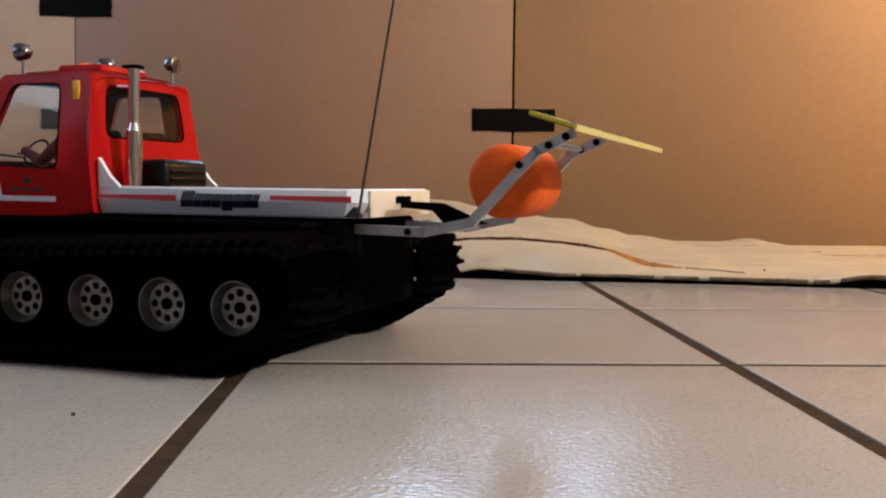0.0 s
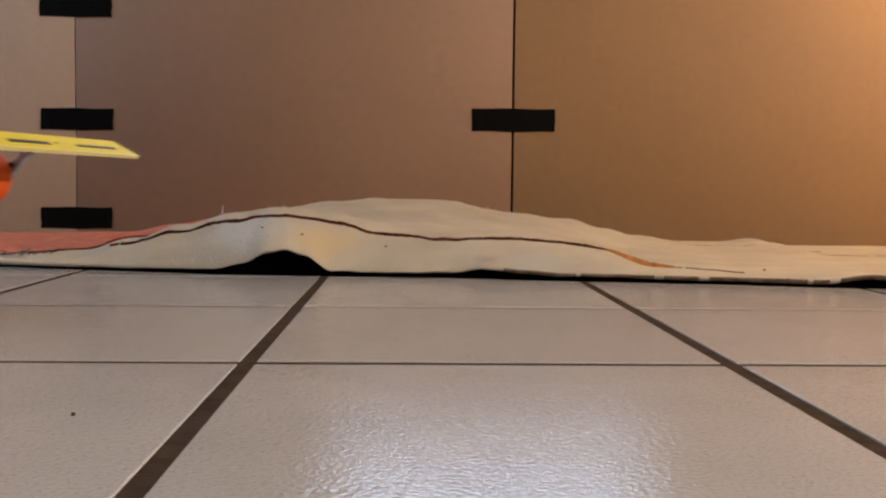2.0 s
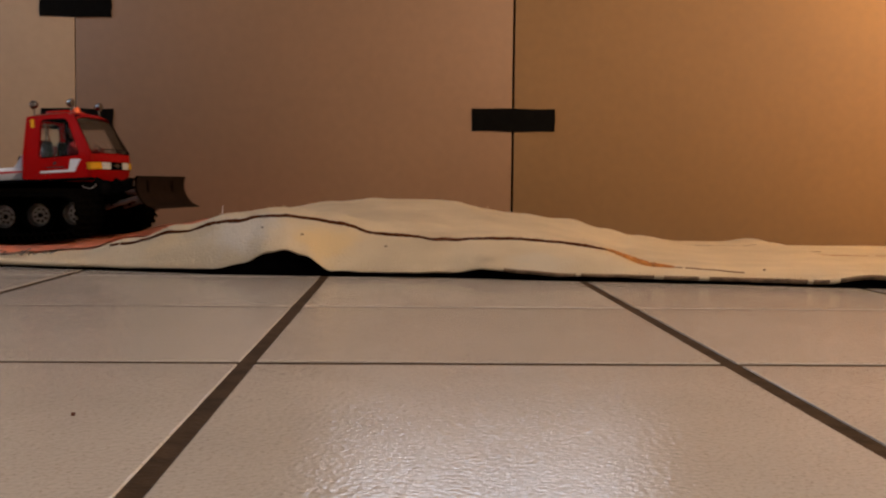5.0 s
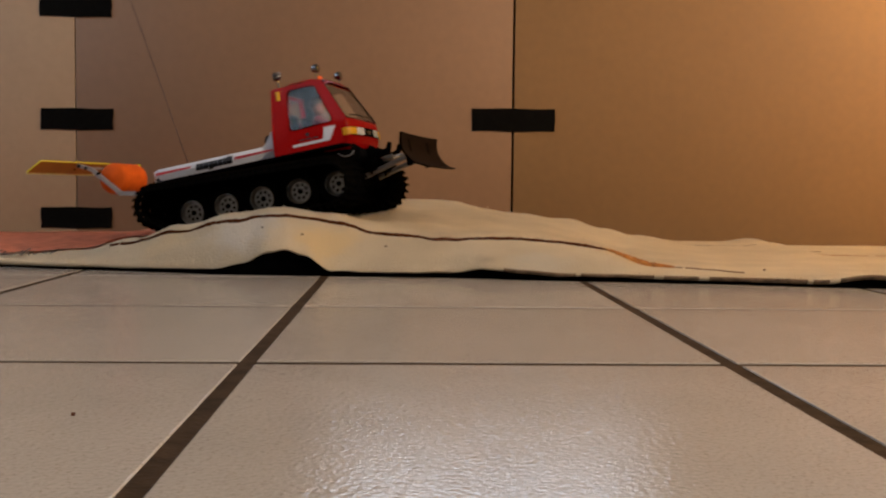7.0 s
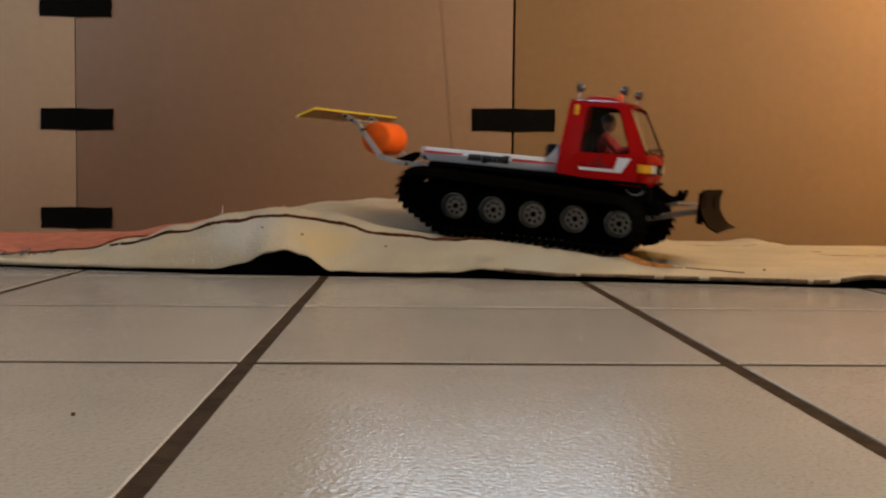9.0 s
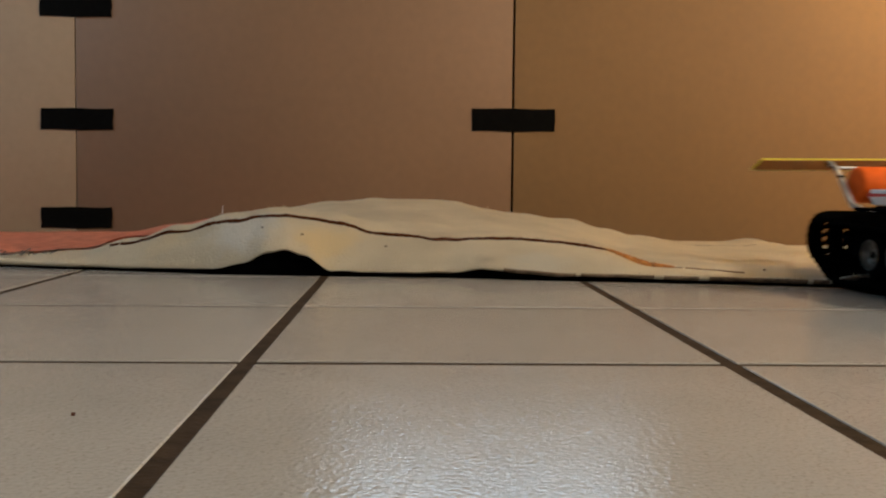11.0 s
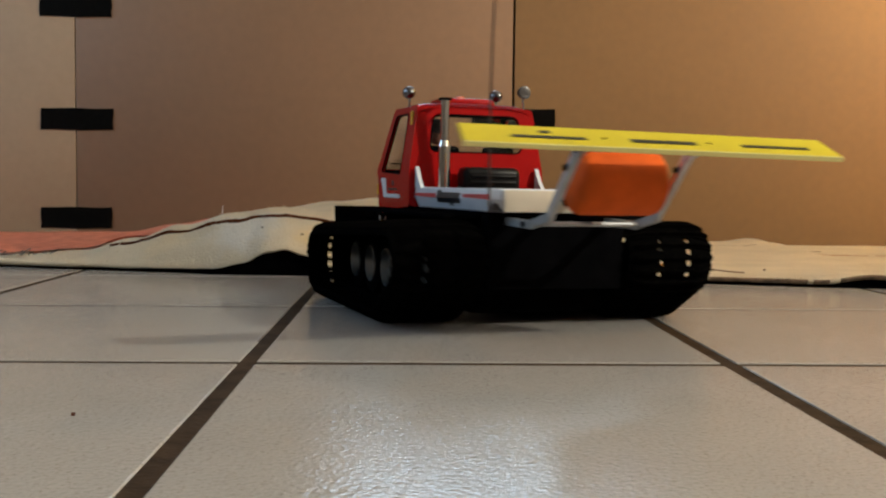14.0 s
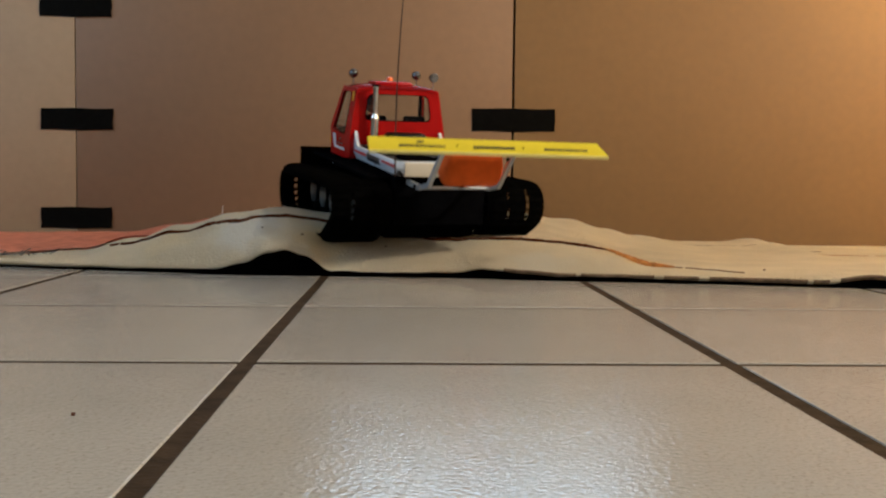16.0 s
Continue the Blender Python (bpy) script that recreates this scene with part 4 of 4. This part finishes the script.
def rear_frame(veh):
    for s in (1, -1):
        y = s * 0.046
        bm = bmesh.new()
        pts = [(-0.165, 0.0905), (-0.215, 0.0895), (-0.2485, 0.0965), (-0.292, 0.1430), (-0.314, 0.1535)]
        for (a, b), (c, d) in zip(pts, pts[1:]):
            v = Vector((c - a, 0, d - b))
            m = Matrix.Translation(((a + c) / 2, y, (b + d) / 2)) @ v.to_track_quat("X", "Z").to_matrix().to_4x4()
            made = bmesh.ops.create_cube(bm, size=1)
            bmesh.ops.transform(bm, verts=made["verts"], matrix=m @ Matrix.Diagonal((v.length + 0.004, 0.0048, 0.0064, 1)))
        arm = part("lift_arm", bm, ALLOY, veh, "cranked grey metal lift arm")
        for x, z in ((-0.205, 0.0895), (-0.281, 0.134), (-0.300, 0.1465), (-0.311, 0.152)):
            part("bolt", rod((x, y - 0.0045, z), (x, y + 0.0045, z), 0.0024, seg=8), BLACK, arm)
    part("cross_rod", rod((-0.300, -0.05, 0.147), (-0.300, 0.05, 0.147), 0.0018, seg=10), ALLOY, veh)
    part("cross_rod", rod((-0.224, -0.05, 0.0905), (-0.224, 0.05, 0.0905), 0.002, seg=10), ALLOY, veh)
    # top link
    tl = sheet([(-0.18, 0.109), (-0.212, 0.108), (-0.245, 0.094), (-0.215, 0.0925), (-0.205, 0.1025), (-0.18, 0.1045)], [], lambda u, v, w: (u, 0.003 + w, v), 0.006)
    part("top_link", tl, BLACK, veh)
    part("roller", lathe([(0.0, -0.035), (0.0195, -0.035), (0.0235, -0.0325), (0.0247, -0.029), (0.0247, 0.029), (0.0235, 0.0325), (0.0195, 0.035), (0.0, 0.035)], 40), ORANGE, veh, "orange foam roller", m=Matrix.Translation((-0.2655, 0, 0.1235)))
    # yellow flap, sloping down to the rear
    a, b = Vector((-0.3135, 0, 0.1600)), Vector((-0.3375, 0, 0.1472))
    nrm = (b - a).cross(Vector((0, 1, 0))).normalized()
    nrm = nrm if nrm.z > 0 else -nrm

    def fl(u, v, w):
        return a + (b - a) * v + Vector((0, u, 0.010 * u)) + nrm * w
    flap = part("flap", sheet([(-0.1445, 0), (0.1445, 0), (0.1490, 1), (-0.1490, 1)], [], fl, 0.0022), YELLOW, veh, "sloping yellow rear flap with black print")
    part("flap_underside", sheet([(-0.1440, 0.02), (0.1440, 0.02), (0.1484, 0.98), (-0.1484, 0.98)], [], lambda u, v, w: fl(u, v, w - 0.0025), 0.0005), SHADED_AMBER, flap, "underside coloured amber brown for shade and warm light")
    lip = sheet([(-0.149, 1.0), (0.149, 1.0), (0.149, 1.06), (-0.149, 1.06)], [], fl, 0.0034)
    part("flap_lip", lip, PALE, flap, "pale yellow rear edge")
    # printed lettering, shown as bars
    def bars(y, widths, h0, h1):
        for wd in widths:
            part("print_bar", sheet([(y, h0), (y - wd, h0), (y - wd, h1), (y, h1)], [], lambda u, v, w: fl(u, v, w + 0.0005), 0.0006), DECAL, flap)
            y -= wd + 0.0007
    FLAPS.append(flap)
    bars(0.112, (0.006, 0.005, 0.005, 0.005, 0.005, 0.005, 0.004, 0.005, 0.005, 0.004), 0.56, 0.70)
    bars(0.089, (0.008,), 0.26, 0.40)
    bars(0.022, (0.008, 0.005, 0.006, 0.006, 0.006, 0.006, 0.006, 0.004), 0.53, 0.71)
    bars(-0.068, (0.006, 0.003, 0.005, 0.004, 0.005, 0.005), 0.56, 0.70)
    bars(-0.1, (0.006, 0.005, 0.003, 0.003, 0.005), 0.56, 0.70)
    for y in (0.0415, -0.0415):
        part("flap_bolt", rod(fl(y, 0.55, -0.004), fl(y, 0.55, 0.0004), 0.0014, seg=10), BLACK, flap)


def vehicle():
    veh = empty("model_snow_groomer")
    tagged(veh, "red and white tracked model snow groomer with blade", "toy vehicle")
    chassis(veh)
    tracks(veh)
    cab(veh)
    driver(veh)
    bed(veh)
    chrome(veh)
    blade(veh)
    rear_frame(veh)
    return veh


# seconds, x, y, z, heading, pitch, roll
DRIVE = [
    (0.0, -0.172, 0.836, 0, 158.2, 0, 0), (0.3, -0.172, 0.836, 0, 158.2, 0, 0), (0.5, -0.194, 0.845, 0, 157.8, 0, 0), (1.0, -0.330, 0.893, 0, 158.5, 0, 0.4),
    (1.5, -0.462, 0.930, 0, 158.5, 0, 0.3), (2.2, -0.690, 1.012, 0, 163, 0, 0), (2.6, -0.830, 1.075, 0, 150, 0, 0), (3.0, -0.965, 1.200, 0, 118, 0, 0),
    (3.4, -1.040, 1.450, 0.005, 76, -1, 0), (3.7, -1.030, 1.680, 0.014, 38, -1, 0), (4.0, -0.950, 1.840, 0.020, 4, 0, 0), (4.2, -0.860, 1.870, 0.022, -5, 0, 0),
    (4.8, -0.680, 1.850, 0.022, -9, -2, 0), (5.6, -0.480, 1.790, 0.026, -14, -7, 0.5), (6.3, -0.319, 1.730, 0.036, -17.2, -13.4, 1.0), (6.5, -0.277, 1.720, 0.040, -16.2, -16.0, -0.5),
    (7.0, -0.186, 1.685, 0.055, -16.1, -11.4, -0.9), (7.5, -0.113, 1.653, 0.064, -16.5, -7.8, -0.7), (8.0, -0.029, 1.636, 0.064, -16.7, -4.4, -0.3), (8.5, 0.055, 1.609, 0.059, -15.4, 1.9, 0.2),
    (9.0, 0.198, 1.565, 0.043, -23, 5.0, 0.2), (9.2, 0.239, 1.552, 0.033, -21, 11.9, 0.2), (9.6, 0.350, 1.505, 0.014, -26, 5, 0), (10.1, 0.480, 1.435, 0.012, -38, 1, 0),
    (10.6, 0.590, 1.310, 0.008, -62, 1, 0), (11.0, 0.665, 1.180, 0.002, -84, 0, 0), (11.3, 0.680, 1.100, 0, -105, 0, 0), (11.4, 0.665, 1.100, 0, -114, 0, 0),
    (11.5, 0.635, 1.100, 0, -124, 0, 0), (11.6, 0.585, 1.085, 0, -130, 0, 0), (11.8, 0.530, 1.045, 0, -142, 0, 0), (12.0, 0.501, 1.009, 0, -154.2, 0, 0),
    (12.5, 0.402, 0.989, 0, -161.1, 0, 0), (13.0, 0.264, 0.947, 0, -176.9, 0, 0), (13.3, 0.186, 0.959, 0, -194.6, 0, 0), (13.5, 0.138, 0.987, 0, -209.5, 0, 0.2),
    (14.0, 0.078, 1.068, 0, -252.9, 0, 0.5), (14.5, 0.061, 1.162, 0, -260.2, -1.0, -0.4), (15.0, 0.037, 1.332, 0.018, -261, -10.8, -1.0), (15.5, 0.013, 1.464, 0.043, -261.3, -17.5, -0.3),
    (16.0, -0.011, 1.581, 0.056, -251.9, -7.6, -0.1),
]


def travelled():
    """Rows of (seconds, left track's way, right track's way)."""
    rows, left, right, before = [], 0.0, 0.0, None
    ts = [r[0] for r in DRIVE]
    cols = [np.array([r[i] for r in DRIVE]) for i in range(7)]
    for k in range(0, 481, 2):
        t = k / FPS
        x, y, z, h = (float(np.interp(t, ts, cols[i])) for i in (1, 2, 3, 4))
        h = radians(h)
        if before:
            px, py, ph = before
            f = (x - px) * math.cos(h) + (y - py) * math.sin(h)
            left += f - (h - ph) * TRACK_Y
            right += f + (h - ph) * TRACK_Y
        before = (x, y, h)
        rows.append((t, left, right))
    return rows


def motions(veh):
    walk(veh, [(t, pose(x, y, z, roll, pitch, head)) for t, x, y, z, head, pitch, roll in DRIVE])
    for flap in FLAPS:
        hinge = Matrix.Translation((-0.3105, 0, 0.1632))
        walk(flap, [(t, hinge @ Matrix.Rotation(radians(a), 4, "Y") @ hinge.inverted()) for t, a in ((0, 11), (0.4, 10), (1.0, 5), (1.5, 0), (16.0, 0))])
    way = travelled()
    for w, side, x, z, r in WHEELS:
        walk(w, [(t, Matrix.Translation((x, side * 0.0905, z)) @ Matrix.Rotation((a if side > 0 else b) / r, 4, "Y")) for t, a, b in way])
    for c, side, start in CLEATS:
        rows = []
        for t, a, b in way:
            px, pz, ang = on_loop(start + (a if side > 0 else b))
            rows.append((t, Matrix.Translation((px, 0, pz)) @ Matrix.Rotation(-ang, 4, "Y")))
        walk(c, rows)


def tiles(base):
    g = (T - JOINT) / 2
    bm = box(-g, g, -g, g, -0.012, 0.0, 0.0011, seg=3)
    me = finish(bm, "tile", TILE, smooth=False)
    near = [(i, j) for i in range(-6, 8) for j in range(-4, 9)]
    rest = [(i, j) for i in range(-6, 9) for j in range(-9, 11) if (i, j) not in near]
    for i, j in near + rest:
        ob = new("tile", me)
        ob.parent = base
        ob.matrix_basis = pose(COL + (i + 0.5) * T, ROW + (j + 0.5) * T, random.uniform(-0.0003, 0), 0, 0, random.uniform(-0.08, 0.08))


room()
base = floor()
window("window_1", Matrix(((0, 0, 1, -1.76), (1, 0, 0, 1.62), (0, 1, 0, 1.0), (0, 0, 0, 1))), 0.8, 0.9)
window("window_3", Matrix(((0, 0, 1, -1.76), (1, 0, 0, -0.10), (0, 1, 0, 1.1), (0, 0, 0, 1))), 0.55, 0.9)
window("window_2", Matrix(((1, 0, 0, 0.42), (0, 0, -1, 5.15), (0, 1, 0, 1.85), (0, 0, 0, 1))), 1.5, 1.2)
boards()
tape(0.1289, 0.2983, 0.2287, 0.2744)
tape(-0.7356, -0.5919, 0.2218, 0.2647)
tape(-0.7361, -0.5934, 0.4463, 0.4897)
tape(-0.7369, -0.5958, 0.0242, 0.0664)
cream_blanket()
gap_block()
red_blanket()
fl = tagged(part("floor_speck", rod((0, 0, 0), (0.0018, 0, 0), 0.0009, seg=8), STRIPE, m=pose(-0.173, 0.558, 0.0008)), "tiny dark crumb on the tile floor", "crumb")
groomer = vehicle()
tiles(base)
motions(groomer)
